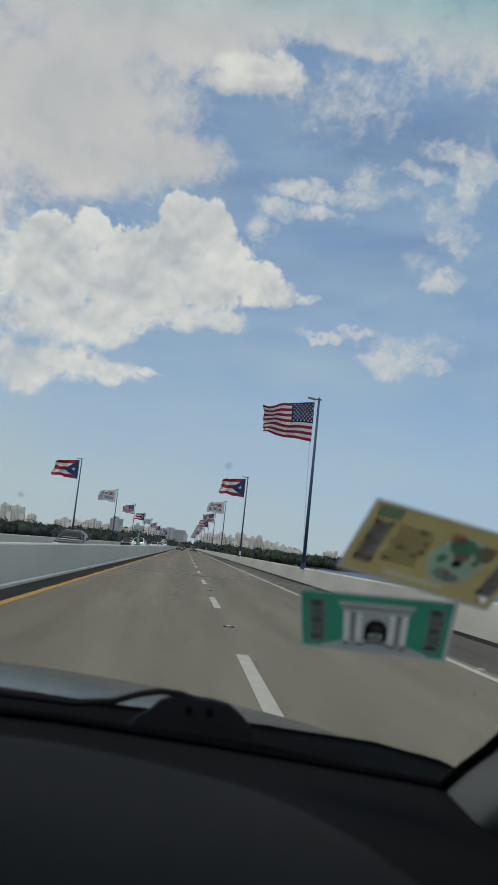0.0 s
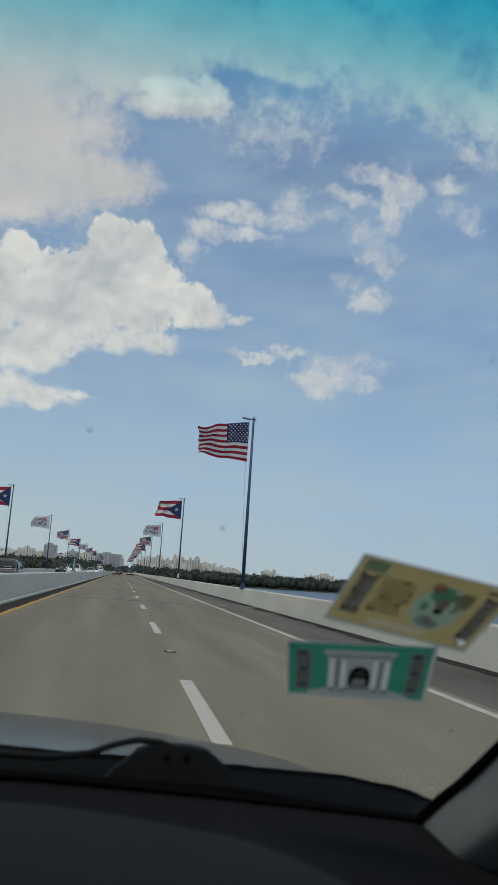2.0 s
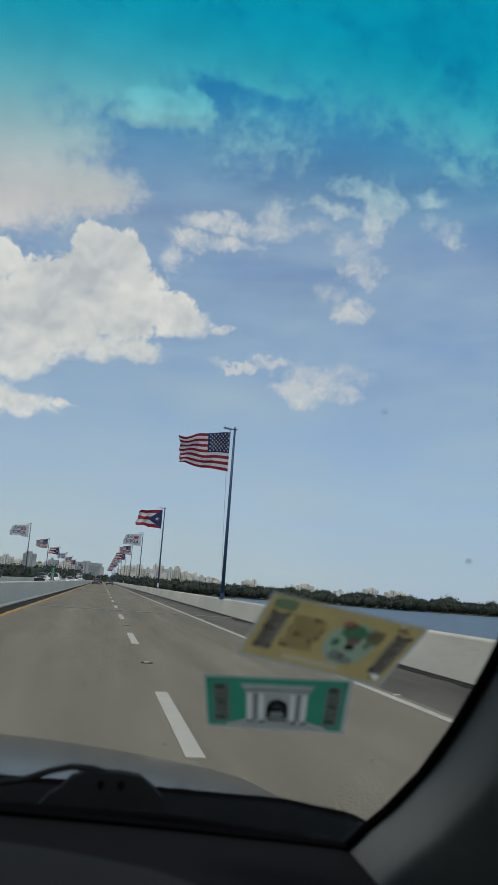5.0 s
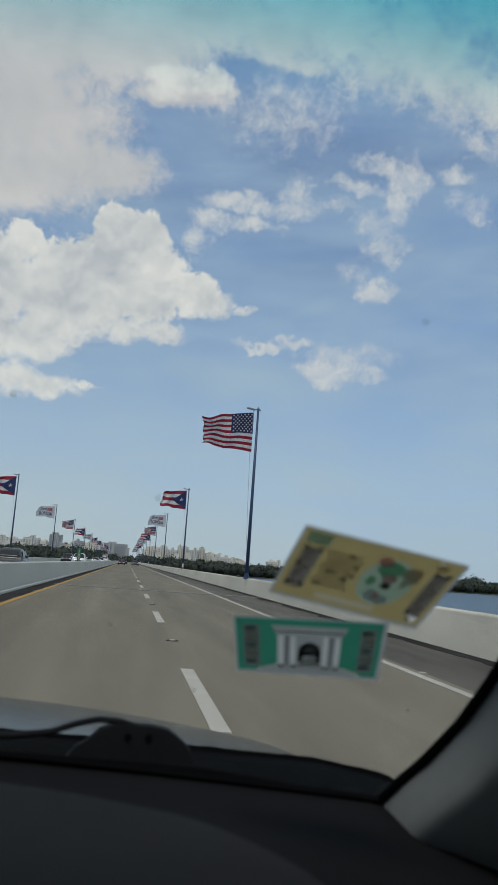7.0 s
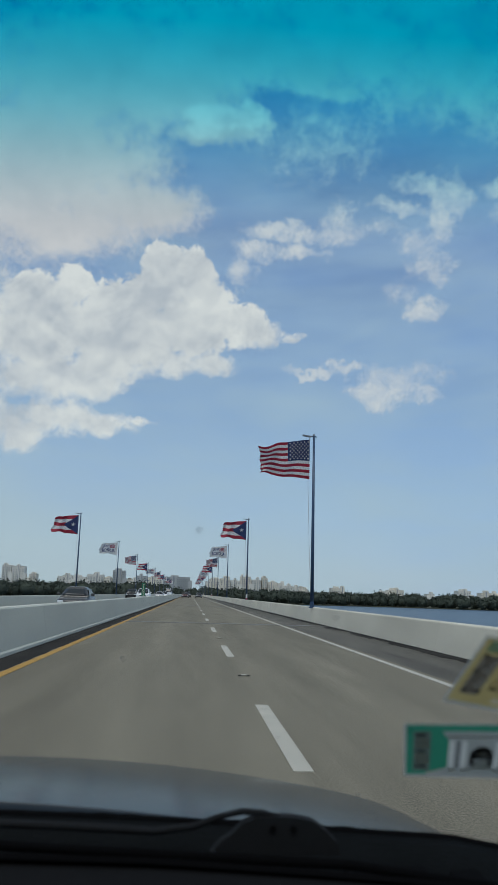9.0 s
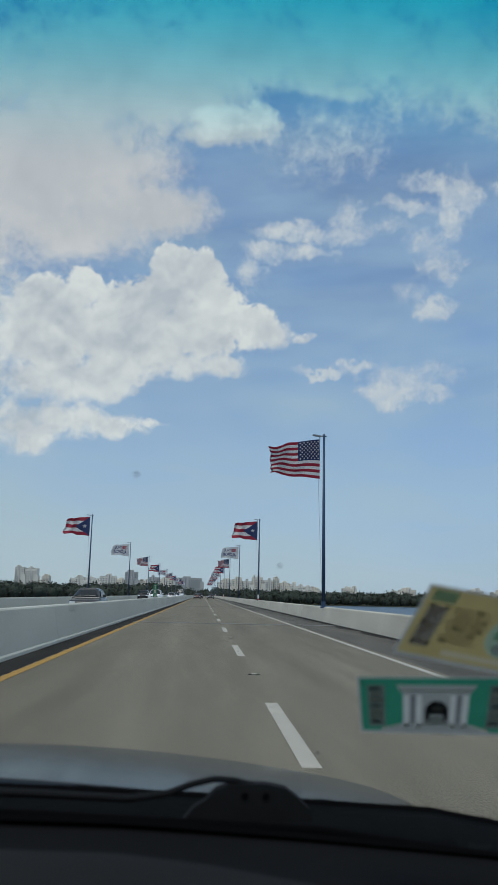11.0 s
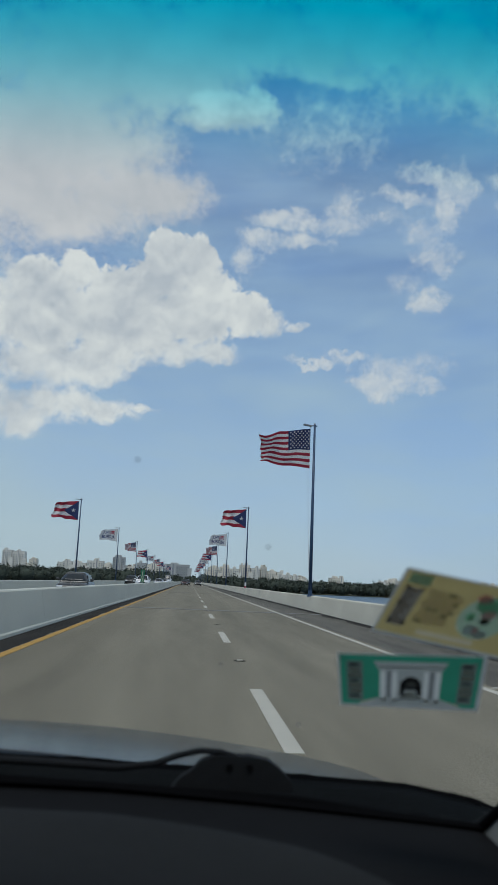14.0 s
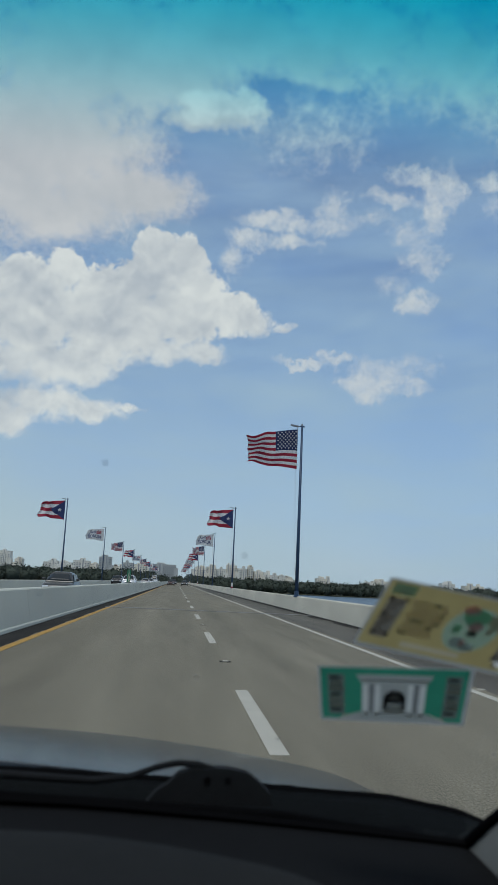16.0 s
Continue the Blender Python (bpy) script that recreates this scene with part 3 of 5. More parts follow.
# deck edge and piers down to the water
part("bridge_deck", boxed((X_LEFT - 0.6, Y0, -2.0), (X_RIGHT + 0.6, Y1, -1.1)), M_GREYCON)
tagged(bpy.data.objects["bridge_deck"], "grey concrete bridge deck over the lagoon", "bridge", kind="structure")
WATER_Z = -5.0
bm = bmesh.new()
for x in (-10, -3.2, 3.6):
    tube(bm, [(x, 0, WATER_Z - 1), (x, 0, -2.0)], [0.6, 0.6], 14)
pier = tagged(part("bridge_pier", bm, M_GREYCON), "round concrete bridge pier standing in water", "pier", "bridge piers", kind="structure")
pier.location = (0, -24, 0)
for k in range(1, 14):
    copy_thing(pier, pose(0, -24 + 48 * k, 0))

water = tagged(part("water", boxed((-4000, -3000, WATER_Z - 3), (4000, 4500, WATER_Z)), M_WATER), "rippled blue-grey lagoon water", "water", kind="structure")


def shore_y(x):
    """How far ahead the wooded shore lies at a given distance to the side."""
    return 590 + 26 * math.sin(x * 0.011 + 1) + 10 * math.sin(x * 0.05)


us = span(-1500, 1500, 60)
bm = slab(lambda x, v: (x, (shore_y(x) if v == 0 else 3800), WATER_Z + 0.5), us, [0, 1], (0, 0, -4))
tagged(part("ground", bm, M_EARTH), "low dark shore under mangrove trees", "ground", kind="structure")

# mangrove woods: trunks and ragged crowns of small leaf clumps
rng = random.Random(5)


def woods(name, label, x0, x1, count, low, high, back=0.0):
    verts, faces = [], []
    for i in range(count):
        x = x0 + (x1 - x0) * (i + rng.random()) / count
        if -17 < x < 11 and back < 100:
            continue
        y = shore_y(x) + back + rng.uniform(1, 45)
        h = rng.uniform(low, high) * (1.25 if rng.random() < 0.08 else 1)
        w = h * rng.uniform(0.45, 0.75)
        for k in range(330):
            th, ph = rng.uniform(0, math.tau), math.acos(rng.uniform(-1, 1))
            lump = 0.78 + 0.40 * noise.noise(Vector((math.cos(th) * 2 + i, math.sin(th) * 2, ph * 2)))
            r = lump * rng.uniform(0.50, 0.99)
            c = Vector((x + w * r * math.sin(ph) * math.cos(th), y + w * r * math.sin(ph) * math.sin(th), WATER_Z + 0.5 + h * 0.43 + h * 0.55 * r * math.cos(ph)))
            s = rng.uniform(0.40, 0.95)
            a = Vector((rng.gauss(0, 1), rng.gauss(0, 1), rng.gauss(0, 1))).normalized()
            b = a.orthogonal().normalized()
            b = Matrix.Rotation(rng.uniform(0, 6.28), 3, a) @ b
            n = len(verts)
            verts += [c + b * s, c + a.cross(b) * s * 0.8, c - b * s * 0.9, c - a.cross(b) * s]
            faces.append((n, n + 1, n + 2, n + 3))
        # dense inner mass of the crown
        n = len(verts)
        for p in range(5):
            for q in range(8):
                th, ph = q * math.tau / 8, 0.25 + p * 0.66
                r = 0.66 + 0.24 * noise.noise(Vector((math.cos(th) * 2 + i, math.sin(th) * 2, ph * 2)))
                verts.append(Vector((x + w * r * math.sin(ph) * math.cos(th), y + w * r * math.sin(ph) * math.sin(th), WATER_Z + 0.5 + h * 0.40 + h * 0.54 * r * math.cos(ph))))
        faces += [(n + p * 8 + q, n + p * 8 + (q + 1) % 8, n + p * 8 + 8 + (q + 1) % 8, n + p * 8 + 8 + q) for p in range(4) for q in range(8)]
        faces.append(tuple(n + q for q in range(8)))
        n = len(verts)
        for k in range(5):
            verts.append(Vector((x + 0.25 * math.cos(k * 1.257), y + 0.25 * math.sin(k * 1.257), WATER_Z)))
        for k in range(5):
            verts.append(Vector((x + 0.1 * math.cos(k * 1.257), y + 0.1 * math.sin(k * 1.257), WATER_Z + h * 0.6)))
        faces += [(n + k, n + (k + 1) % 5, n + 5 + (k + 1) % 5, n + 5 + k) for k in range(5)]
    me = bpy.data.meshes.new(name)
    me.from_pydata(verts, [], faces)
    me.materials.append(M_LEAF)
    me.polygons.foreach_set("use_smooth", [True] * len(me.polygons))
    return tagged(new(name, me), label, "trees", kind="stuff")


woods("mangrove_woods", "dense dark green mangrove trees along the far shore", 12, 420, 220, 8.6, 11.2)
woods("mangrove_woods", "dense dark green mangrove trees along the far shore", 12, 420, 110, 10.0, 13.6, 45)
woods("mangrove_woods", "dark green mangrove belt beside the oncoming carriageway", -420, -18, 230, 11.0, 13.2)
woods("mangrove_woods", "dark green mangrove belt beside the oncoming carriageway", -420, -18, 150, 13.0, 15.8, 45)
woods("mangrove_woods", "dark green trees closing the end of the bridge", -60, 60, 60, 9.0, 13.0, 110)

# ---- skyline ----
def wall_mat(name, a, b):
    return mat(name, a, b, 0.02, 0.85, fine=0.3, per_object=0.05)


M_WALLS = [wall_mat("pale_render", (0.78, 0.76, 0.70), (0.66, 0.645, 0.60)), wall_mat("warm_render", (0.78, 0.735, 0.64), (0.66, 0.62, 0.545)), wall_mat("grey_render", (0.50, 0.51, 0.51), (0.42, 0.43, 0.43))]
M_PANES = mat("dark_far_windows", (0.24, 0.26, 0.29), (0.36, 0.38, 0.40), 0.05, 0.4)


def tower(u0, u1, v, tone, label, dist=1500.0, bay=5.0, storey=3.2, crown=2):
    """A block of flats: wall, storey bands, recessed windows bay by bay, roof edge and roof house."""
    x0, x1, top = u0 * dist, u1 * dist, v * dist + H
    w, h, depth = x1 - x0, top - WATER_Z, 22.0
    t = thing("apartment_building", ((x0 + x1) / 2, dist, WATER_Z), label, "building", "skyline buildings")
    m = M_WALLS[tone]
    part("wall", boxed((-w / 2, 0, 0), (w / 2, depth, h - 1.2)), m, t)
    floors = int((h - 3) / storey)
    bays = max(2, int(w / bay))
    bm = bmesh.new()
    for f in range(2, floors):
        for b in range(bays):
            a = -w / 2 + w * (b + 0.26) / bays
            box(bm, (a, -0.12, f * storey + 0.9), (a + w / bays * 0.48, 0.3, f * storey + 2.5))
    part("windows", bm, M_PANES, t, "rows of small dark windows", kind="stuff")
    bm = bmesh.new()
    for f in range(2, floors + 1):
        box(bm, (-w / 2 - 0.3, -0.9, f * storey - 0.15), (w / 2 + 0.3, 0.3, f * storey + 0.55))
    part("balcony_bands", bm, m, t, kind="stuff")
    part("roof", boxed((-w / 2 - 0.4, -0.5, h - 1.2), (w / 2 + 0.4, depth, h - 0.4), 0.15, 1), m, t)
    for k in range(crown):
        cx, half = rng.uniform(-w * 0.3, w * 0.3), rng.uniform(1.5, 4.0)
        part("roof_house", boxed((cx - half, 4, h - 0.4), (cx + half, 12, h + rng.uniform(1.5, 4.2)), 0.2, 1), m, t)
    if w > 11:
        # a taller stair tower and a lower wing break the roofline
        cx, half, rise, out = rng.uniform(-w * 0.36, w * 0.36), w * rng.uniform(0.07, 0.14), rng.uniform(2.0, 4.5), rng.uniform(1.2, 1.9)
        part("stair_tower", boxed((cx - half, -out, 6.0), (cx + half, 6, h + rise), 0.2, 1), m, t)
        part("tower_windows", boxed((cx - half * 0.3, -out - 0.15, 9.0), (cx + half * 0.3, -out + 0.1, h + rise - 2.0)), M_PANES, t, "tall dark strip of stair windows")
        sx = rng.choice((-1, 1))
        part("wing", boxed((sx * w * 0.5 - 4, -3.0 - rng.uniform(0, 1.5), 0), (sx * w * 0.5 + 4, 8, h * rng.uniform(0.62, 0.86)), 0.2, 1), m, t)
    return t


for u0, u1, v, tone in ((-0.232, -0.221, 0.0285, 0), (-0.220, -0.205, 0.0275, 0)):
    tower(u0, u1, v, tone, "tall pale apartment tower above the trees")
for u0, u1, v, tone in ((-0.199, -0.190, 0.0185, 1), (-0.158, -0.147, 0.0182, 0), (-0.145, -0.130, 0.0168, 0), (-0.128, -0.108, 0.0200, 0), (-0.107, -0.098, 0.0160, 1)):
    tower(u0, u1, v, tone, "mid-rise pale apartment block behind the mangroves")
tower(-0.0968, -0.0817, 0.0258, 2, "dark grey apartment tower with ribbed facade")
for u0, u1, v, tone in ((-0.080, -0.068, 0.0150, 1), (-0.067, -0.055, 0.0200, 2), (-0.054, -0.036, 0.0185, 1)):
    tower(u0, u1, v, tone, "mid-rise apartment block behind the flags")
tower(-0.034, -0.001, 0.0200, 2, "wide grey slab block beyond the bridge end", bay=3.4)
for u0, u1, v, tone in ((0.022, 0.036, 0.0185, 1), (0.037, 0.049, 0.0198, 1), (0.050, 0.061, 0.0178, 0), (0.062, 0.075, 0.0228, 1), (0.076, 0.088, 0.0195, 0), (0.089, 0.096, 0.0220, 1),
                       (0.097, 0.108, 0.0168, 1), (0.109, 0.117, 0.0160, 0), (0.119, 0.128, 0.0130, 0), (0.129, 0.137, 0.0122, 0), (0.138, 0.147, 0.0100, 1)):
    tower(u0, u1, v, tone, "cream apartment block in the distant skyline", bay=4.0)
for u0, u1, v, tone in ((0.177, 0.194, 0.0118, 1), (0.237, 0.247, 0.0085, 0), (0.250, 0.270, 0.0118, 1), (0.300, 0.310, 0.0080, 0), (0.340, 0.357, 0.0130, 0), (0.370, 0.395, 0.0112, 1)):
    tower(u0, u1, v, tone, "low cream apartment block far beyond the shore trees", bay=4.0)

for k in range(16):
    u = 0.018 + 0.0085 * k
    tower(u, u + rng.uniform(0.004, 0.0075), rng.uniform(0.011, 0.0185) - 0.0004 * k, rng.choice((0, 0, 1, 2)), "pale apartment block further back in the skyline", 1620.0, bay=4.0)
for k in range(9):
    u = -0.165 + 0.015 * k
    tower(u, u + rng.uniform(0.006, 0.011), rng.uniform(0.012, 0.0165), rng.choice((0, 1, 2)), "pale apartment block further back in the skyline", 1620.0, bay=4.0)

# ---- flags ----
FLY, DROP, POLE_TOP = 2.95, 2.14, 9.75


def cloth(s, d, ph=0.0, out=0.0):
    """A point on the waving cloth: s along the fly, d down the hoist, both 0 to 1."""
    a = 1.0 - 0.06 * s
    x = -0.22 - FLY * (s * 0.97 - 0.04 * math.sin(s * 6.0 + ph + 1.5 * d) * s - 0.05 * s * math.sin(2.6 * d + ph))
    z = -0.22 - DROP * d * a - (0.42 + 0.16 * math.sin(ph * 2)) * s ** 1.4 * (1 - d) + 0.10 * s * math.sin(6.5 * s + 1.6 * d + ph) + 0.05 * math.sin(14 * s - 3 * d + ph) * s + 0.10 * s * d
    y = 0.42 * s * math.sin(6.8 * s + 1.9 * d + ph) + 0.12 * s * math.sin(16 * s - 4 * d + ph) + out
    crease = noise.noise(Vector((s * 5 + ph, d * 3.2, ph))) * s
    y += 0.16 * crease
    z += 0.10 * crease + 0.10 * s * noise.noise(Vector((s * 2.4 - ph, d * 2.0, 7)))
    x += 0.12 * s * s * noise.noise(Vector((3, d * 4.5 + ph, s)))
    return Vector((x, y, z))


def flag_mesh(kind, ph):
    bm = bmesh.new()
    n, m = (56, 39) if kind == "us" else (56, 40)
    vs = [[bm.verts.new((i / n, 0, j / m)) for j in range(m + 1)] for i in range(n + 1)]
    for i in range(n):
        for j in range(m):
            bm.faces.new((vs[i][j], vs[i + 1][j], vs[i + 1][j + 1], vs[i][j + 1]))
    if kind == "pr":
        for nx, nz in ((0.5, 0.5 * 0.56 * 2), (0.5, -0.5 * 0.56 * 2)):
            bmesh.ops.bisect_plane(bm, geom=bm.verts[:] + bm.edges[:] + bm.faces[:], plane_co=(0.56, 0, 0.5), plane_no=(nx, 0, nz))
    for f in bm.faces:
        c = f.calc_center_median()
        if kind == "us":
            f.material_index = 2 if c.x < 0.42 and c.z < 7 / 13 else (0 if int(c.z * 13) % 2 == 0 else 1)
        elif kind == "pr":
            f.material_index = 2 if c.x < 0.56 * (1 - abs(2 * c.z - 1)) else (0 if int(c.z * 5) % 2 == 0 else 1)
        else:
            f.material_index = 1
    # torn fly edge
    for v in list(bm.verts):
        if v.co.x > 0.999:
            v.co.x -= 0.075 * abs(noise.noise(Vector((ph, v.co.z * 9, 3)))) + 0.03 * rng.random()
    for v in bm.verts:
        v.co = cloth(v.co.x, v.co.z, ph)
    bmesh.ops.solidify(bm, geom=bm.faces[:], thickness=0.006)
    return bm


def star(bm, s, d, r, ph, turn=0.0):
    for out in (-0.018, 0.018):
        pts = []
        for k in range(10):
            q = r if k % 2 == 0 else r * 0.40
            a = k * math.pi / 5 + turn
            pts.append(bm.verts.new(cloth(s + q * math.sin(a) / FLY, d - q * math.cos(a) / DROP, ph, out)))
        c = bm.verts.new(cloth(s, d, ph, out))
        for k in range(10):
            bm.faces.new((c, pts[k], pts[(k + 1) % 10]))


def letters(text, s0, s1, d0, d1, ph):
    """Flat lettering laid on the cloth between s0 (its left) and s1, d0 (top) and d1."""
    cu = bpy.data.curves.new("lettering", "FONT")
    cu.body, cu.offset = text, 0.026
    ob = bpy.data.objects.new("lettering", cu)
    scene.collection.objects.link(ob)
    me = bpy.data.meshes.new_from_object(ob.evaluated_get(bpy.context.evaluated_depsgraph_get()))
    bpy.data.objects.remove(ob)
    bm = bmesh.new()
    bm.from_mesh(me)
    bmesh.ops.triangulate(bm, faces=bm.faces[:])
    bmesh.ops.subdivide_edges(bm, edges=[e for e in bm.edges if e.calc_length() > 0.3], cuts=2)
    xs = [v.co.x for v in bm.verts]
    ys = [v.co.y for v in bm.verts]
    x0, x1, y0, y1 = min(xs), max(xs), min(ys), max(ys)
    for v in bm.verts:
        s = s0 + (s1 - s0) * (v.co.x - x0) / (x1 - x0)
        d = d1 + (d0 - d1) * (v.co.y - y0) / (y1 - y0)
        v.co = cloth(s, d, ph, -0.02)
    return bm


def flagpole(kind, ph, label):
    t = thing("flagpole", (0, 0, 0), label, "flagpole", "flagpoles along the bridge")
    z0 = 0.70
    part("pole", tube(bmesh.new(), [(0, 0, z0), (0, 0, 4), (0, 0, POLE_TOP)], [0.10, 0.085, 0.055], 12), M_POLE, t, smooth=True)
    part("base_plate", boxed((-0.15, -0.15, z0 - 0.02), (0.15, 0.15, z0 + 0.05), 0.01, 1), M_POLE, t)
    part("collar", tube(bmesh.new(), [(0, 0, z0 + 0.05), (0, 0, z0 + 0.30)], [0.12, 0.105], 12), M_POLE, t)
    if kind == "pr":
        marker = part("marker_plate", boxed((-0.09, -0.16, z0 + 0.02), (0.09, -0.11, z0 + 0.62), 0.01, 1), M_CLOTH, t, "small white marker at the foot")
        part("red_band", boxed((-0.092, -0.163, z0 + 0.04), (0.092, -0.108, z0 + 0.20)), M_RED, marker)
    bm = tube(bmesh.new(), [(0.14, 0, POLE_TOP - 0.06), (0, 0, POLE_TOP - 0.02), (-0.18, 0, POLE_TOP - 0.05)], [0.03, 0.04, 0.026], 8)
    arm = part("arm", bm, M_POLE, t)
    bm = prism(bmesh.new(), [(-0.62, 0.02), (-0.60, 0.055), (-0.16, -0.01), (-0.15, -0.06), (-0.20, -0.075), (-0.60, -0.015)], -0.09, 0.09)
    lamp = part("lamp_head", bm, M_STEEL, arm, "flat grey lamp head on the pole's arm")
    lamp.location = (0, 0, POLE_TOP - 0.01)
    part("finial", tube(bmesh.new(), [(0, 0, POLE_TOP), (0, 0, POLE_TOP + 0.08), (0, 0, POLE_TOP + 0.11)], [0.06, 0.05, 0.01], 10), M_STEEL, t)
    part("halyard", tube(bmesh.new(), [(-0.24, 0, POLE_TOP - 0.06), (-0.30, 0.03, POLE_TOP - 2.2), (-0.22, 0.02, 5), (-0.11, 0, 1.9)], [0.012] * 4, 6), M_ROPE, t, "pale rope halyard")
    f = part("flag", flag_mesh(kind, ph), [M_RED, M_CLOTH, M_BLUE], t, smooth=True)
    f.location = (0, 0, POLE_TOP)
    if kind == "us":
        for r in range(9):
            for c in range(6 if r % 2 == 0 else 5):
                bm = bmesh.new()
                star(bm, 0.42 * (c * 2 + 1 + (r % 2)) / 12, (7 / 13) * (r + 1) / 10, 0.062, ph)
                part("star", bm, M_CLOTH, f)
    elif kind == "pr":
        bm = bmesh.new()
        star(bm, 0.19, 0.5, 0.26, ph)
        part("star", bm, M_CLOTH, f, "white five-pointed star")
    else:
        part("lettering", letters("JUNT", 0.86, 0.45, 0.17, 0.46, ph), M_BLUE, f, "navy slogan letters")
        part("lettering", letters("BORICUA", 0.87, 0.14, 0.52, 0.82, ph), M_BLUE, f, "navy slogan letters")
        for k in range(3):
            d = 0.19 + 0.095 * k
            bm = slab(lambda u, v: cloth(u, v + 0.03 * math.sin(u * 18), ph, -0.02), span(0.43, 0.15, 12), [d, d + 0.06], (0, 0.004, 0))
            part("wavy_stripe", bm, M_RED, f, "short wavy red stripe")
    return t


kinds = {"us": flagpole("us", 0.4, "tall blue flagpole with a waving starred and striped flag"),
         "pr": flagpole("pr", 1.9, "blue flagpole with red-striped flag, blue triangle and star"),
         "ju": flagpole("ju", 3.0, "tall blue flagpole with a white slogan flag")}
X_POLE_R, X_POLE_L, GAP, FIRST = 6.24, -12.68, 48.5, 41.2
used = set()
for k in range(-2, 12):
    kd = ("us", "pr", "ju")[k % 3]
    for x in (X_POLE_R, X_POLE_L):
        place = pose(x, FIRST + GAP * k, 0)
        if kd in used:
            copy_thing(kinds[kd], place)
        else:
            kinds[kd].matrix_basis = place
            used.add(kd)

# ---- the car that carries the camera ----
M_FLECK = film("grey_dirt_fleck", (0.42, 0.44, 0.46), 0.7)
CX = -0.42  # its middle line


def screen_y(z):
    return 0.533 - (z - 1.176) * 1.13


EDGE = [(0.97, 0.245), (1.014, 0.258), (1.040, 0.267), (1.061, 0.277), (1.102, 0.289), (1.146, 0.293), (1.19, 0.292), (1.226, 0.288), (1.265, 0.282), (1.40, 0.256), (1.52, 0.231)]
FOOT = [(-1.15, 1.010), (-0.80, 1.055), (-0.42, 1.066), (-0.065, 1.053), (0.069, 1.040), (0.247, 1.019), (0.33, 1.005)]
RIDGE = [(-1.26, 0.95), (-1.1, 0.995), (-0.8, 1.012), (-0.42, 1.022), (-0.10, 1.013), (0.10, 1.004), (0.25, 0.996), (0.33, 0.982), (0.42, 0.95)]


def edge_x(z, side):
    x = lerp(z, EDGE)
    return x if side > 0 else 2 * CX - x


car = thing("car", (0, 0, 0), "blue-grey car with black dashboard, windscreen with blue shade band and wiper", "car")


def screen(u, v):
    x = 2 * CX - 0.30 + (0.60 - 2 * CX) * u
    lo = lerp(x, FOOT) - 0.03
    z = lo + (1.50 - lo) * v
    a, b = edge_x(z, -1), edge_x(z, 1)
    x = a + (b - a) * u
    return (x, screen_y(z), z)


pane = part("windscreen", slab(screen, span(0, 1, 40), span(0, 1, 24), (0, 0.003, 0.0026)), M_SCREEN, car, "clear raked windscreen with a blue-green shade band", smooth=False)
pane.visible_shadow = False
part("screen_gasket", slab(lambda x, v: (x, screen_y(lerp(x, FOOT) - 0.001 + 0.005 * v) - 0.004, lerp(x, FOOT) - 0.001 + 0.005 * v), span(-1.09, 0.262, 40), span(0, 1, 2), (0, -0.004, -0.003)), M_RUBBER, pane, "black rubber edge")

for k, (x, z, r) in enumerate(((0.235, 1.262, 0.0016), (0.033, 1.243, 0.0012), (-0.045, 1.285, 0.0012), (0.150, 1.330, 0.001), (-0.085, 1.216, 0.0013), (0.075, 1.118, 0.0014), (0.240, 1.110, 0.0012), (0.012, 1.165, 0.001))):
    bm = bmesh.new()
    bmesh.ops.create_icosphere(bm, subdivisions=1, radius=r, matrix=Matrix.Translation((x, screen_y(z) - 0.0005, z)) @ Matrix.Rotation(0.84, 4, "X") @ Matrix.Diagonal((1.1, 0.15, 0.9, 1)))
    part("dirt_fleck", bm, M_FLECK, pane)

# seals and pillar trims on both sides
for side in (1, -1):
    zs = span(0.98, 1.50, 26)
    pts = [(edge_x(z, side) - 0.0045 * side, screen_y(z) - 0.006, z) for z in zs]
    part("screen_seal", tube(bmesh.new(), pts, [0.0042] * len(pts), 10), M_RUBBER, car, "black rubber seal along the pillar", smooth=True)

    def trim(w, z):
        turn = max(0.0, w - 0.24)
        bend = turn * turn / (turn + 0.10)
        x = edge_x(z, 1) - 0.002 - 0.003 * math.sin(min(w * 5, 1) * math.pi / 2) + 0.03 * w + 0.30 * bend
        x = min(x, 0.385 - 0.234 * max(z - 0.945, 0.0))   # no further out than the side window
        return (x if side > 0 else 2 * CX - x, screen_y(z) - 0.008 - 0.30 * w + 0.20 * bend, z)
    part("pillar_trim", slab(trim, [0, 0.03, 0.07, 0.12, 0.18, 0.24, 0.27, 0.30, 0.34, 0.39, 0.46, 0.56, 0.68, 0.82, 1], span(0.90, 1.50, 26), (0.010 * side, 0.02, 0)), M_TRIM, car, "grey fabric-covered pillar trim", smooth=True)


def dash_z(x, y):
    z = lerp(x, FOOT) - 0.0015
    z -= 0.004 * math.exp(-((y - 0.62) / 0.04) ** 2)
    if y < 0.36:
        z -= 0.9 * (0.36 - y) ** 2
    if x > 0.22:
        z -= 0.8 * (x - 0.22) ** 2
    return z


def dash_top(x, w):
    y = 0.12 + (screen_y(lerp(x, FOOT)) + 0.002 - 0.12) * w
    return (x, y, dash_z(x, y))


dashboard = part("dashboard", slab(dash_top, span(2 * CX - 0.34, 0.34, 48), span(0, 1, 26), (0, 0, -0.25)), M_DASH, car, "black soft-touch dashboard top", smooth=True)
CREASE = [(-0.52, 0.590), (-0.106, 0.600), (-0.053, 0.604), (0.003, 0.600), (0.077, 0.576), (0.104, 0.553), (0.122, 0.532), (0.143, 0.501), (0.155, 0.468), (0.170, 0.43), (0.19, 0.36), (0.21, 0.28), (0.242, 0.18)]


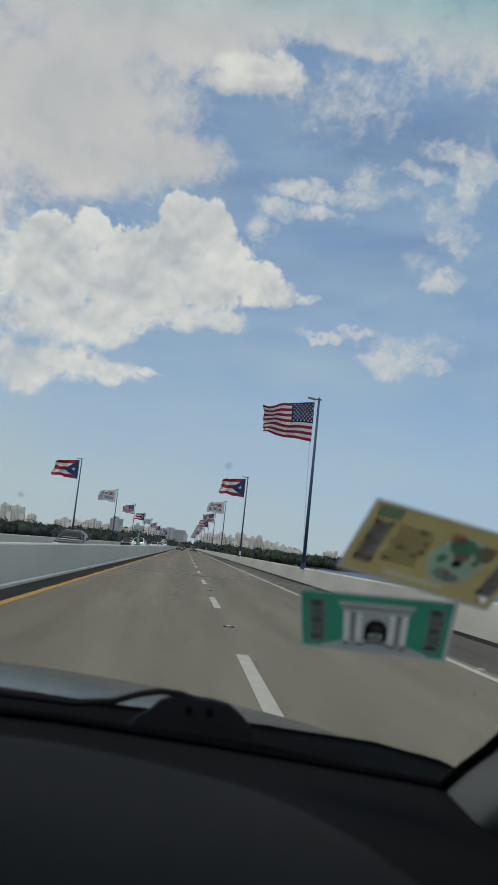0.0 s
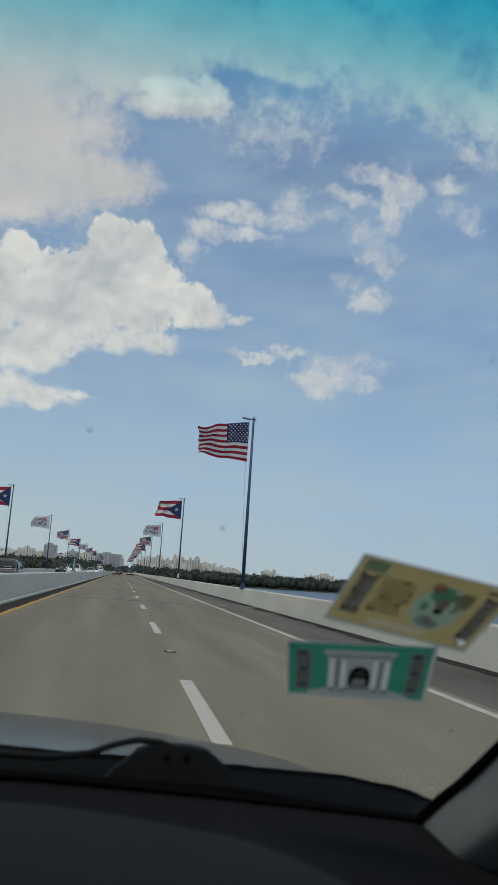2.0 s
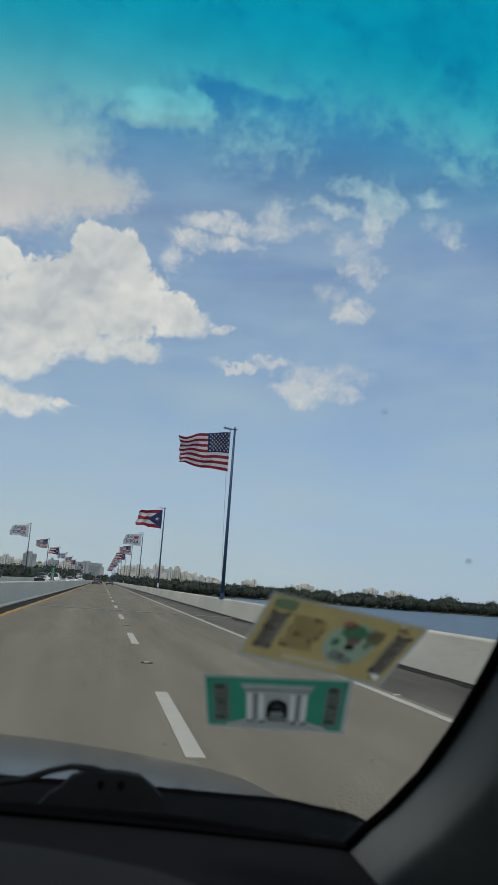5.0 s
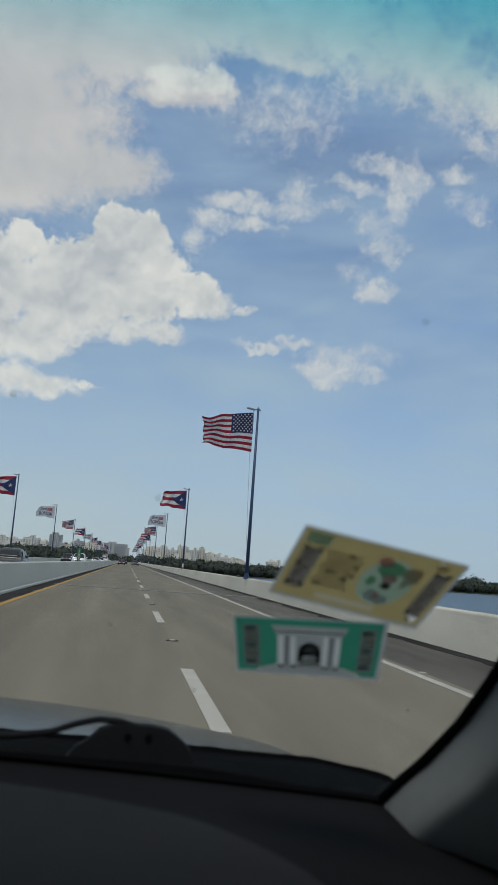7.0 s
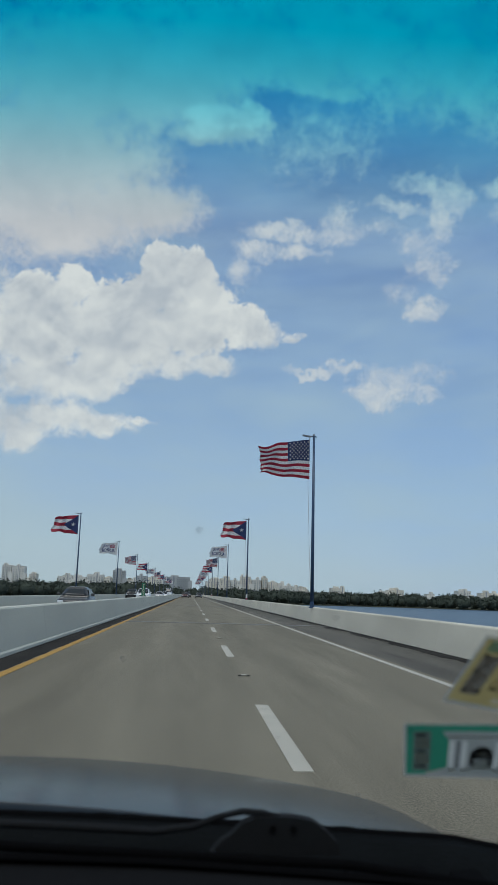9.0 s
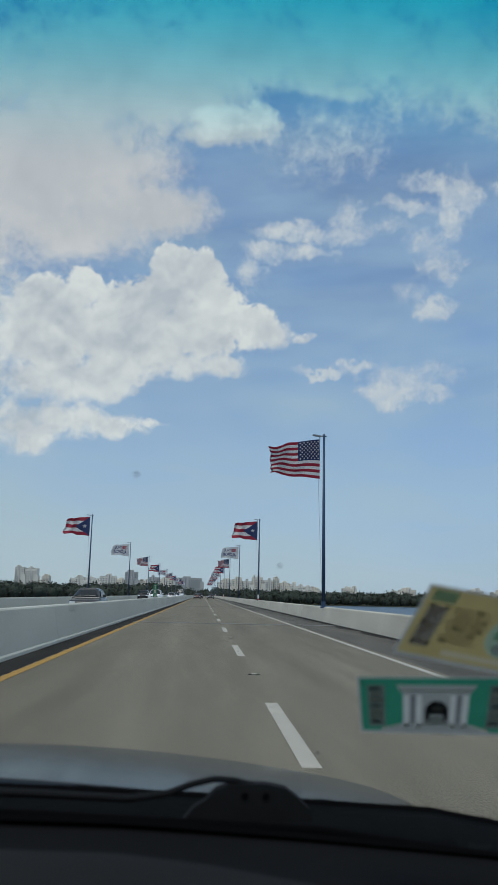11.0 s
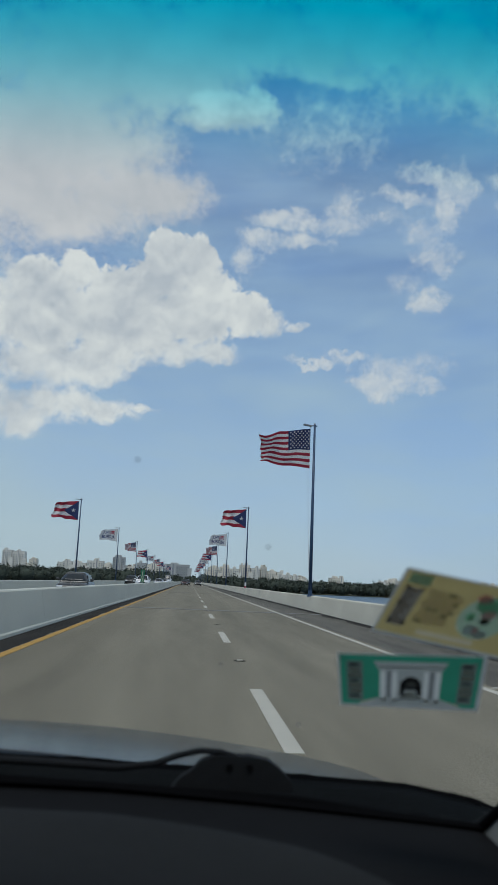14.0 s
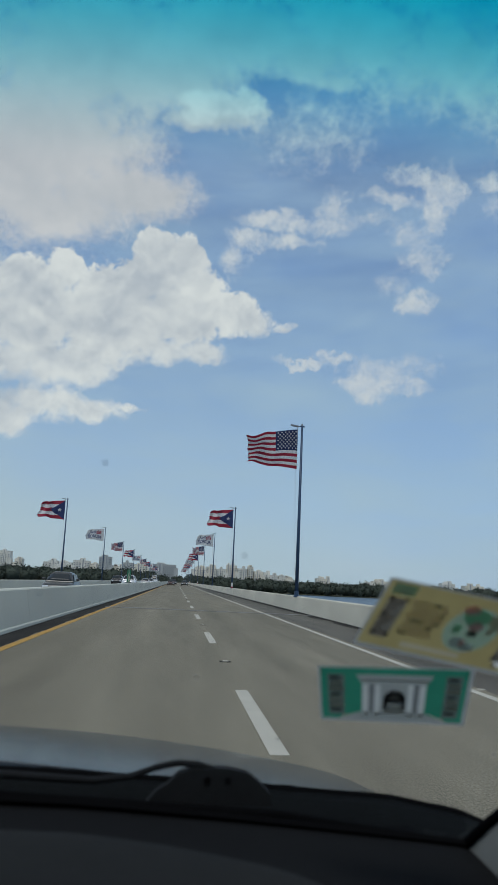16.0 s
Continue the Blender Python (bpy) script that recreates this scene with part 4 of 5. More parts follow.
def panel(x, w):
    y1 = lerp(x, CREASE)
    y = 0.16 + (y1 - 0.16) * w
    rim = min((1 - w) * (y1 - 0.16), (0.245 - x) * 0.8, (x + 0.52) * 0.8)
    return (x, y, dash_z(x, y) + 0.001 + 0.006 * (1 - math.exp(-max(rim, 0) / 0.012)))


part("dash_panel", slab(panel, span(-0.52, 0.242, 44), [0, 0.15, 0.3, 0.45, 0.6, 0.7, 0.8, 0.87, 0.92, 0.95, 0.97, 0.985, 1.0], (0, 0, -0.02)), M_PANEL, dashboard, "charcoal grained panel with a curved edge", smooth=True)


def cowl(x, y):
    return (x, y, lerp(x, RIDGE) - 0.05 * max(0.0, (0.93 - y) / 0.2) ** 1.3 - (0.02 if y > 0.94 else 0))


cowl_part = part("cowl", slab(cowl, span(-1.26, 0.42, 50), [0.72, 0.76, 0.80, 0.84, 0.88, 0.91, 0.93, 0.945, 0.96], (0, 0, -0.03)), M_COWL, car, "black plastic cowl below the windscreen", smooth=True)
bm = bmesh.new()
for k in range(26):
    x = -1.15 + k * 0.055
    box(bm, (x, 0.80, lerp(x, RIDGE) - 0.055), (x + 0.03, 0.885, lerp(x, RIDGE) - 0.012))
LIP = span(-1.22, 0.40, 160)
part("cowl_lip", tube(bmesh.new(), [(x, 0.938, lerp(x, RIDGE) - 0.002) for x in LIP], [0.0055 + 0.0022 * abs(noise.noise(Vector((x * 34, 1, 4)))) for x in LIP], 8), M_RUBBER, cowl_part, "ragged rubber weatherstrip", smooth=True)
part("cowl_grille", bm, M_RUBBER, cowl_part, kind="stuff")


def hood(x, y):
    d = y - 0.95
    z = 1.022 - 0.077 * d - 0.068 * d * d - 0.126 * (x - CX) ** 2
    e = abs(x - CX)
    if e > 0.72:
        z -= 3.0 * (e - 0.72) ** 2
    if y > 2.0:
        z -= 3.2 * (y - 2.0) ** 2
    return (x, y, z)


part("hood", slab(hood, span(CX - 0.86, CX + 0.86, 44), span(0.95, 2.0, 22) + [2.08, 2.14, 2.2, 2.26], (0, 0, -0.03)), M_HOOD, car, "glossy blue-grey metallic hood", smooth=True)

# wiper parked at the foot of the screen
wiper = part("wiper", prism(bmesh.new(), [(-0.055, -0.004), (-0.046, 0.005), (-0.032, 0.010), (0.000, 0.0102), (0.018, 0.007), (0.031, -0.002), (0.040, -0.011), (0.043, -0.022), (-0.075, -0.022), (-0.066, -0.011)], 0.776, 0.790), M_WIPER, car, "faded black wiper with a drilled hub cover")
wiper.location = (0.054, 0, 1.047)
for dx in (0.0, -0.019):
    part("hole", tube(bmesh.new(), [(dx, 0.7745, 0.0), (dx, 0.777, 0.0)], [0.0032, 0.0032], 12), M_RUBBER, wiper)
part("arm", tube(bmesh.new(), [(-0.42, 0.80, 0.002), (-0.20, 0.79, -0.003), (-0.125, 0.785, -0.005), (-0.09, 0.783, 0.000), (-0.066, 0.782, 0.009), (-0.047, 0.781, 0.0135), (-0.028, 0.781, 0.0125), (-0.012, 0.781, 0.008)], [0.004, 0.004, 0.0036, 0.0032, 0.003, 0.003, 0.003, 0.003], 8), M_WIPER, wiper, smooth=True)
part("blade", tube(bmesh.new(), [(-0.72, 0.79, -0.012), (-0.3, 0.775, -0.013), (0.05, 0.765, -0.026), (0.24, 0.76, -0.050)], [0.004, 0.0045, 0.0045, 0.004], 8), M_RUBBER, wiper, smooth=True)

# shell of the body round the camera
for side in (1, -1):
    def X(v):
        return CX + side * v
    def wallbox(a, b, y0, y1, z0, z1, bev=0.02):
        lo, hi = sorted((X(a), X(b)))
        return boxed((lo, y0, z0), (hi, y1, z1), bev, 2)
    part("fender", wallbox(0.80, 0.87, 0.72, 2.05, 0.55, 0.73, 0.03), M_HOOD, car)
    door = part("door", wallbox(0.80, 0.87, -0.55, 0.70, 0.32, 0.94, 0.03), M_HOOD, car)
    part("door_trim", wallbox(0.765, 0.80, -0.53, 0.60, 0.34, 0.93), M_DASH, door)
    door = part("door", wallbox(0.80, 0.87, -1.50, -0.56, 0.32, 0.94, 0.03), M_HOOD, car)
    part("quarter_panel", wallbox(0.80, 0.87, -2.20, -1.51, 0.42, 0.94, 0.03), M_HOOD, car)
    for y0, y1, y2, y3 in ((-0.49, 0.62, 0.02, -0.49), (-1.49, -0.61, -0.61, -1.49)):
        bm = bmesh.new()
        one = [bm.verts.new(p) for p in ((X(0.815), y0, 0.945), (X(0.815), y1, 0.945), (X(0.685), y2, 1.50), (X(0.685), y3, 1.50))]
        two = [bm.verts.new(v.co + Vector((0.004 * side, 0, 0))) for v in one]
        bm.faces.new(one)
        bm.faces.new(two[::-1])
        for i in range(4):
            bm.faces.new((one[i], one[(i + 1) % 4], two[(i + 1) % 4], two[i]))
        part("side_window", bm, M_SIDE, car, "clear side window").visible_shadow = False
    part("center_pillar", prism(bmesh.new(), [(X(0.80), 0.94), (X(0.84), 0.94), (X(0.70), 1.51), (X(0.66), 1.51)], -0.60, -0.50), M_TRIM, car)
    part("rear_pillar", prism(bmesh.new(), [(X(0.80), 0.94), (X(0.84), 0.94), (X(0.70), 1.51), (X(0.66), 1.51)], -1.75, -1.50), M_TRIM, car)
    for y in (1.38, -1.42):
        w = part("wheel", tube(bmesh.new(), [(X(0.66), y, 0.31), (X(0.69), y, 0.31), (X(0.83), y, 0.31), (X(0.86), y, 0.31)], [0.27, 0.31, 0.31, 0.27], 28), M_RUBBER, car, "black tyre")
        part("rim", tube(bmesh.new(), [(X(0.84), y, 0.31), (X(0.872), y, 0.31)], [0.2, 0.18], 20), M_STEEL, w)
part("roof", slab(lambda x, y: (x, y, 1.56 - 0.05 * ((x - CX) / 0.7) ** 2), span(CX - 0.71, CX + 0.71, 14), span(-1.75, 0.19, 8), (0, 0, -0.02)), M_HOOD, car, smooth=True)
part("headlining", slab(lambda x, y: (x, y, 1.525 - 0.04 * ((x - CX) / 0.7) ** 2), span(CX - 0.68, CX + 0.68, 14), span(-1.74, 0.155, 8), (0, 0, -0.01)), M_LINING, car, smooth=True)
part("tailgate", boxed((CX - 0.84, -2.24, 0.40), (CX + 0.84, -2.16, 0.96), 0.03), M_HOOD, car)
part("parcel_shelf", boxed((CX - 0.78, -2.15, 0.88), (CX + 0.78, -1.3, 0.92)), M_DASH, car)
part("floor_pan", boxed((CX - 0.82, -2.15, 0.26), (CX + 0.82, 0.85, 0.32)), M_DASH, car)
part("firewall", boxed((CX - 0.78, 0.86, 0.30), (CX + 0.78, 0.90, 0.93)), M_DASH, car)
part("bumper", boxed((CX - 0.84, 2.05, 0.25), (CX + 0.84, 2.24, 0.62), 0.06, 3), M_HOOD, car)

# ---- stickers on the inside of the screen ----
M_GOLD = film("gold_printed_film", (0.47, 0.385, 0.165))
M_GREEN = film("green_printed_film", (0.045, 0.265, 0.165))
M_PALEFILM = film("clear_film_edge", (0.42, 0.44, 0.42))
M_GREYPRINT = film("grey_print", (0.80, 0.80, 0.90))
M_BROWNPRINT = film("brown_print", (0.60, 0.52, 0.42))
M_PINK = film("red_print", (0.95, 0.55, 0.60))
M_MINT = film("mint_print", (0.31, 0.42, 0.30))
M_DARKGREEN = film("dark_green_print", (0.35, 0.70, 0.50))
M_TAB = film("green_tab_print", (0.45, 0.75, 0.75))
M_SILVER = film("silver_print", (0.35, 0.375, 0.35))
M_BLACKPRINT = film("black_print", (0.05, 0.052, 0.055), 0.2)
M_WHITEPRINT = film("white_print", (0.70, 0.70, 0.68))
M_OPAQUE = film("white_seal_print", (0.95, 0.95, 0.90))
M_STRIP = film("pale_strip_print", (0.52, 0.47, 0.32))
M_COLUMN = film("grey_column_print", (0.20, 0.215, 0.21))
M_GREYCOLUMN = film("grey_marginal_print", (0.185, 0.172, 0.14))
M_GREENCOLUMN = film("grey_green_marginal_print", (0.135, 0.175, 0.150))
M_PILLARPRINT = film("pale_column_print", (0.60, 0.62, 0.58))


def sticker(corners, label):
    """A printed film; corners: (x, z) of its upper left, upper right, lower right, lower left on the glass."""
    t = thing("windscreen_sticker", (0, 0, 0), label, "sticker")

    def at(a, b, lift):
        (x0, z0), (x1, z1), (x2, z2), (x3, z3) = corners
        x = (x0 * (1 - a) + x1 * a) * (1 - b) + (x3 * (1 - a) + x2 * a) * b
        z = (z0 * (1 - a) + z1 * a) * (1 - b) + (z3 * (1 - a) + z2 * a) * b
        return Vector((x, screen_y(z) - 0.0012 - lift, z))

    def patch(name, a0, b0, a1, b1, m, lift, parent, lab=""):
        bm = bmesh.new()
        grid = [[bm.verts.new(at(a, b, lift)) for b in span(b0, b1, 3)] for a in span(a0, a1, 3)]
        for i in range(3):
            for j in range(3):
                bm.faces.new((grid[i][j], grid[i + 1][j], grid[i + 1][j + 1], grid[i][j + 1]))
        return part(name, bm, m, parent, lab)

    def disc(name, ca, cb, ra, rb, m, lift, parent, start=0.0, end=math.tau, lab=""):
        bm = bmesh.new()
        c = bm.verts.new(at(ca, cb, lift))
        ring = [bm.verts.new(at(ca + ra * math.cos(q), cb - rb * math.sin(q), lift)) for q in span(start, end, 24)]
        for p, q in zip(ring, ring[1:]):
            bm.faces.new((c, p, q))
        return part(name, bm, m, parent, lab)

    def poly(name, pts, m, lift, parent, lab=""):
        bm = bmesh.new()
        bm.faces.new([bm.verts.new(at(a, b, lift)) for a, b in pts])
        return part(name, bm, m, parent, lab)

    def pierced(name, ca, cb, ra, rb, m, lift, parent, lab, a0, a1, foot):
        """The film from a0 to a1 and down to its foot, but for a round window."""
        bm = bmesh.new()
        inner, outer = [], []
        for q in span(0, math.tau, 48)[:-1]:
            ca_, sb_ = math.cos(q), -math.sin(q)
            k = min((((a1 - ca) if ca_ > 0 else (ca - a0)) / max(abs(ca_ * ra), 1e-6)), (((foot - cb) if sb_ > 0 else cb) / max(abs(sb_ * rb), 1e-6)))
            inner.append(bm.verts.new(at(ca + ra * ca_, cb + rb * sb_, lift)))
            outer.append(bm.verts.new(at(ca + ra * ca_ * k, cb + rb * sb_ * k, lift)))
        n = len(inner)
        for i in range(n):
            bm.faces.new((inner[i], inner[(i + 1) % n], outer[(i + 1) % n], outer[i]))
        for a, b in ((a0, 0), (a1, 0), (a1, foot), (a0, foot)):
            c = bm.verts.new(at(a, b, lift))
            near = sorted(range(n), key=lambda i: (outer[i].co - c.co).length)[:2]
            bm.faces.new((c, outer[near[0]], outer[near[1]]))
        return part(name, bm, m, parent, lab)
    return t, patch, disc, poly, pierced


gold, patch, disc, poly, pierced = sticker([(0.122, 1.234), (0.229, 1.218), (0.214, 1.177), (0.111, 1.195)], "gold printed permit sticker, tilted, on the windscreen")
for a0, b0, a1, b1 in ((-0.015, -0.025, 1.02, 0.0), (-0.015, 1.0, 1.02, 1.045), (-0.015, 0.0, 0.0, 1.0), (1.0, 0.0, 1.02, 1.0)):
    patch("clear_edge", a0, b0, a1, b1, M_PALEFILM, 0.0012, gold)
base = pierced("film", 0.62, 0.49, 0.165, 0.345, M_GOLD, 0.0012, gold, "gold printed film", 0.155, 0.86, 0.86)
for a0, b0, a1, b1 in ((0.0, 0.0, 0.04, 0.86), (0.04, 0.0, 0.155, 0.24), (0.86, 0.0, 0.97, 0.18), (0.97, 0.0, 1.0, 0.86)):
    patch("film", a0, b0, a1, b1, M_GOLD, 0.0012, gold)
for a0, b0, a1, b1 in ((0.0, 0.86, 0.26, 0.94), (0.66, 0.86, 0.90, 0.94), (0.965, 0.86, 1.0, 0.94), (0.0, 0.94, 1.0, 1.0)):
    patch("film", a0, b0, a1, b1, M_GOLD, 0.0012, gold)
patch("green_tab", 0.03, 0.03, 0.17, 0.19, M_TAB, 0.002, base)
patch("print_column", 0.04, 0.24, 0.155, 0.86, M_GREYCOLUMN, 0.0012, base)
for k in range(7):
    patch("print_bar", 0.048 + 0.012 * (k % 2), 0.27 + 0.083 * k, 0.128 - 0.02 * (k % 3), 0.315 + 0.083 * k, M_BROWNPRINT, 0.0026, base)
pr = random.Random(11)
for k in range(8):
    a = 0.185 + 0.010 * (k % 3)
    while a < 0.395:
        w = pr.uniform(0.018, 0.06)
        patch("print_mark", a, 0.225 + 0.068 * k, min(a + w, 0.415), 0.268 + 0.068 * k, M_BLACKPRINT if pr.random() < 0.22 else M_BROWNPRINT, 0.002, base)
        a += w + pr.uniform(0.004, 0.012)
disc("emblem", 0.620, 0.49, 0.165, 0.345, M_MINT, 0.0012, base)
disc("emblem_leaf", 0.600, 0.29, 0.085, 0.12, M_DARKGREEN, 0.0022, base)
disc("emblem_leaf", 0.525, 0.50, 0.030, 0.07, M_DARKGREEN, 0.0022, base)
disc("emblem_bloom", 0.540, 0.20, 0.050, 0.07, M_PINK, 0.0028, base)
disc("emblem_bloom", 0.625, 0.42, 0.048, 0.07, M_PINK, 0.0030, base)
disc("emblem_core", 0.625, 0.53, 0.034, 0.05, M_BLACKPRINT, 0.0034, base)
disc("emblem_scroll", 0.570, 0.70, 0.040, 0.09, M_GREYPRINT, 0.0028, base)
disc("emblem_scroll", 0.650, 0.74, 0.055, 0.07, M_GREYPRINT, 0.0028, base)
disc("emblem_bloom", 0.610, 0.69, 0.018, 0.06, M_PINK, 0.0032, base)
for ca, cb, ra, rb in ((0.755, 0.29, 0.036, 0.10), (0.805, 0.31, 0.034, 0.12), (0.765, 0.45, 0.022, 0.06)):
    disc("emblem_crown", ca - 0.04, cb, ra, rb, M_BROWNPRINT, 0.0028, base)
patch("pale_strip", 0.26, 0.86, 0.66, 0.94, M_STRIP, 0.0012, base)
patch("corner_mark", 0.84, 0.07, 0.92, 0.14, M_BROWNPRINT, 0.002, base)
patch("print_column", 0.86, 0.18, 0.97, 0.86, M_GREYCOLUMN, 0.0012, base)
for k in range(8):
    patch("print_bar", 0.872, 0.21 + 0.078 * k, 0.95 - 0.02 * (k % 3), 0.252 + 0.078 * k, M_BROWNPRINT, 0.0026, base)
patch("white_seal", 0.90, 0.86, 0.965, 0.94, M_OPAQUE, 0.0012, base)
for a, b in ((0.052, 0.25), (0.142, 0.25), (0.052, 0.50), (0.052, 0.80), (0.142, 0.80), (0.872, 0.20), (0.955, 0.20), (0.872, 0.80), (0.905, 0.92)):
    disc("print_dot", a, b, 0.013, 0.032, M_BLACKPRINT, 0.0032, base)

green, patch, disc, poly, pierced = sticker([(0.092, 1.176), (0.193, 1.1775), (0.2025, 1.1365), (0.103, 1.138)], "green printed registration sticker on the windscreen")
for a0, b0, a1, b1 in ((-0.015, -0.025, 1.03, 0.0), (-0.015, 1.0, 1.03, 1.05), (-0.015, 0.0, 0.0, 1.0), (1.0, 0.0, 1.03, 1.0)):
    patch("clear_edge", a0, b0, a1, b1, M_PALEFILM, 0.0012, green)
base = poly("film", [(0.0, 0.0), (1.0, 0.0), (0.985, 0.12), (0.77, 0.12), (0.23, 0.12), (0.015, 0.12)], M_GREEN, 0.0012, green, "green printed film")
for pts in ([(0.0, 0.0), (0.045, 0.12), (0.045, 1.0), (0.0, 1.0)], [(0.16, 0.12), (0.235, 0.12), (0.28, 0.30), (0.28, 0.84), (0.16, 0.94)], [(0.045, 0.92), (0.16, 0.92), (0.12, 1.0), (0.045, 1.0)],
            [(1.0, 0.0), (0.965, 0.12), (0.965, 1.0), (1.0, 1.0)], [(0.85, 0.12), (0.765, 0.12), (0.72, 0.30), (0.72, 0.84), (0.85, 0.94)], [(0.965, 0.92), (0.85, 0.92), (0.89, 1.0), (0.965, 1.0)]):
    poly("film", pts, M_GREEN, 0.0012, green, "green printed film")
for a in (0.045, 0.85):
    patch("print_column", a, 0.12, a + 0.115, 0.92, M_GREENCOLUMN, 0.0012, base)
    for k in range(7):
        patch("print_mark", a + 0.012 + 0.01 * (k % 2), 0.16 + 0.105 * k, a + 0.085 + 0.008 * (k % 3), 0.215 + 0.105 * k, M_BLACKPRINT if k % 3 == 0 else M_BROWNPRINT, 0.002, base)
poly("temple_roof", [(0.235, 0.12), (0.765, 0.12), (0.72, 0.30), (0.28, 0.30)], M_SILVER, 0.0012, base)
patch("roof_edge", 0.27, 0.20, 0.73, 0.24, M_PILLARPRINT, 0.002, base)
for a0, a1, m in ((0.28, 0.325, M_PILLARPRINT), (0.325, 0.365, M_COLUMN), (0.365, 0.405, M_PILLARPRINT), (0.595, 0.635, M_PILLARPRINT), (0.635, 0.675, M_COLUMN), (0.675, 0.72, M_PILLARPRINT)):
    patch("column" if m is M_PILLARPRINT else "niche", a0, 0.30, a1, 0.84, m, 0.0012, base)
patch("door_panel", 0.405, 0.30, 0.595, 0.84, M_SILVER, 0.0012, base)
disc("arch", 0.50, 0.60, 0.078, 0.20, M_BLACKPRINT, 0.003, base, 0.0, math.pi)
patch("arch_foot", 0.422, 0.60, 0.456, 0.78, M_BLACKPRINT, 0.003, base)
patch("arch_foot", 0.544, 0.60, 0.578, 0.78, M_BLACKPRINT, 0.003, base)
disc("arch_window", 0.50, 0.585, 0.042, 0.10, M_PILLARPRINT, 0.0036, base, 0.0, math.pi)
patch("arch_foot", 0.456, 0.60, 0.544, 0.66, M_BLACKPRINT, 0.003, base)
poly("pedestal", [(0.455, 0.76), (0.475, 0.68), (0.525, 0.68), (0.545, 0.76), (0.60, 0.86), (0.40, 0.86)], M_PILLARPRINT, 0.0038, base)
poly("floor_print", [(0.28, 0.84), (0.72, 0.84), (0.89, 1.0), (0.12, 1.0)], M_SILVER, 0.0012, base)
for a in (0.285, 0.37, 0.60, 0.68):
    patch("column_foot", a, 0.845, a + 0.04, 0.92, M_PILLARPRINT, 0.002, base)

# ---- kilometre marker on the median ----
sign = thing("distance_marker", (-3.77, 64.0, 0.88), "narrow green distance marker with white figures on the median", "road sign")
M_SIGN = mat("green_sign_sheet", (0.01, 0.16, 0.085), None, 5, 0.4)
part("plate", boxed((-0.14, 0.0, 0.06), (0.14, 0.012, 1.05), 0.004, 1), M_SIGN, sign)
part("post", boxed((-0.03, 0.012, 0.0), (0.03, 0.05, 1.0), 0.004, 1), M_STEEL, sign)
part("rule", boxed((-0.125, -0.004, 0.335), (0.125, 0.0, 0.352)), M_WHITE, sign)


def figure(ch, x, z, size, parent):
    cu = bpy.data.curves.new("figure", "FONT")
    cu.body, cu.size, cu.extrude, cu.align_x, cu.offset = ch, size, 0.002, "CENTER", 0.006
    ob = bpy.data.objects.new("figure", cu)
    scene.collection.objects.link(ob)
    me = bpy.data.meshes.new_from_object(ob.evaluated_get(bpy.context.evaluated_depsgraph_get()))
    bpy.data.objects.remove(ob)
    me.transform(Matrix.Translation((x, -0.004, z)) @ Matrix.Rotation(math.pi / 2, 4, "X"))
    me.materials.append(M_WHITE)
    o = new("figure", me)
    o.parent = parent
    return o


figure("1", 0, 0.64, 0.34, sign)
figure("0", 0, 0.375, 0.32, sign)
figure("5", 0.03, 0.085, 0.30, sign)
part("print_bar", boxed((-0.06, -0.004, 0.93), (0.08, 0.0, 0.97)), M_WHITE, sign)

# ---- traffic ----
M_TYRE = mat("tyre_rubber", (0.015, 0.015, 0.016), None, 9, 0.8)
M_CARGLASS = mat("dark_car_glass", (0.02, 0.025, 0.028), None, 3, 0.15, spec=0.3)
M_LAMP = mat("clear_lamp_lens", (0.75, 0.78, 0.8), None, 9, 0.15)
M_TAIL = mat("red_tail_lamp", (0.35, 0.015, 0.015), None, 9, 0.25)
M_BLACKTRIM = mat("black_car_trim", (0.02, 0.02, 0.022), None, 9, 0.5)
M_CHROME = mat("bright_trim", (0.6, 0.6, 0.62), None, 9, 0.2, 1.0)


def paint(name, c):
    return mat(name, c, tuple(x * 0.93 for x in c), 1.5, 0.25, 0.3)


def ring_loft(stations, cap=True):
    """Joins rings of equally many points."""
    bm = bmesh.new()
    rings = [[bm.verts.new(p) for p in r] for r in stations]
    n = len(rings[0])
    for r, s in zip(rings, rings[1:]):
        for k in range(n):
            bm.faces.new((r[k], r[(k + 1) % n], s[(k + 1) % n], s[k]))
    if cap:
        bm.faces.new(rings[0][::-1])
        bm.faces.new(rings[-1])
    return bm


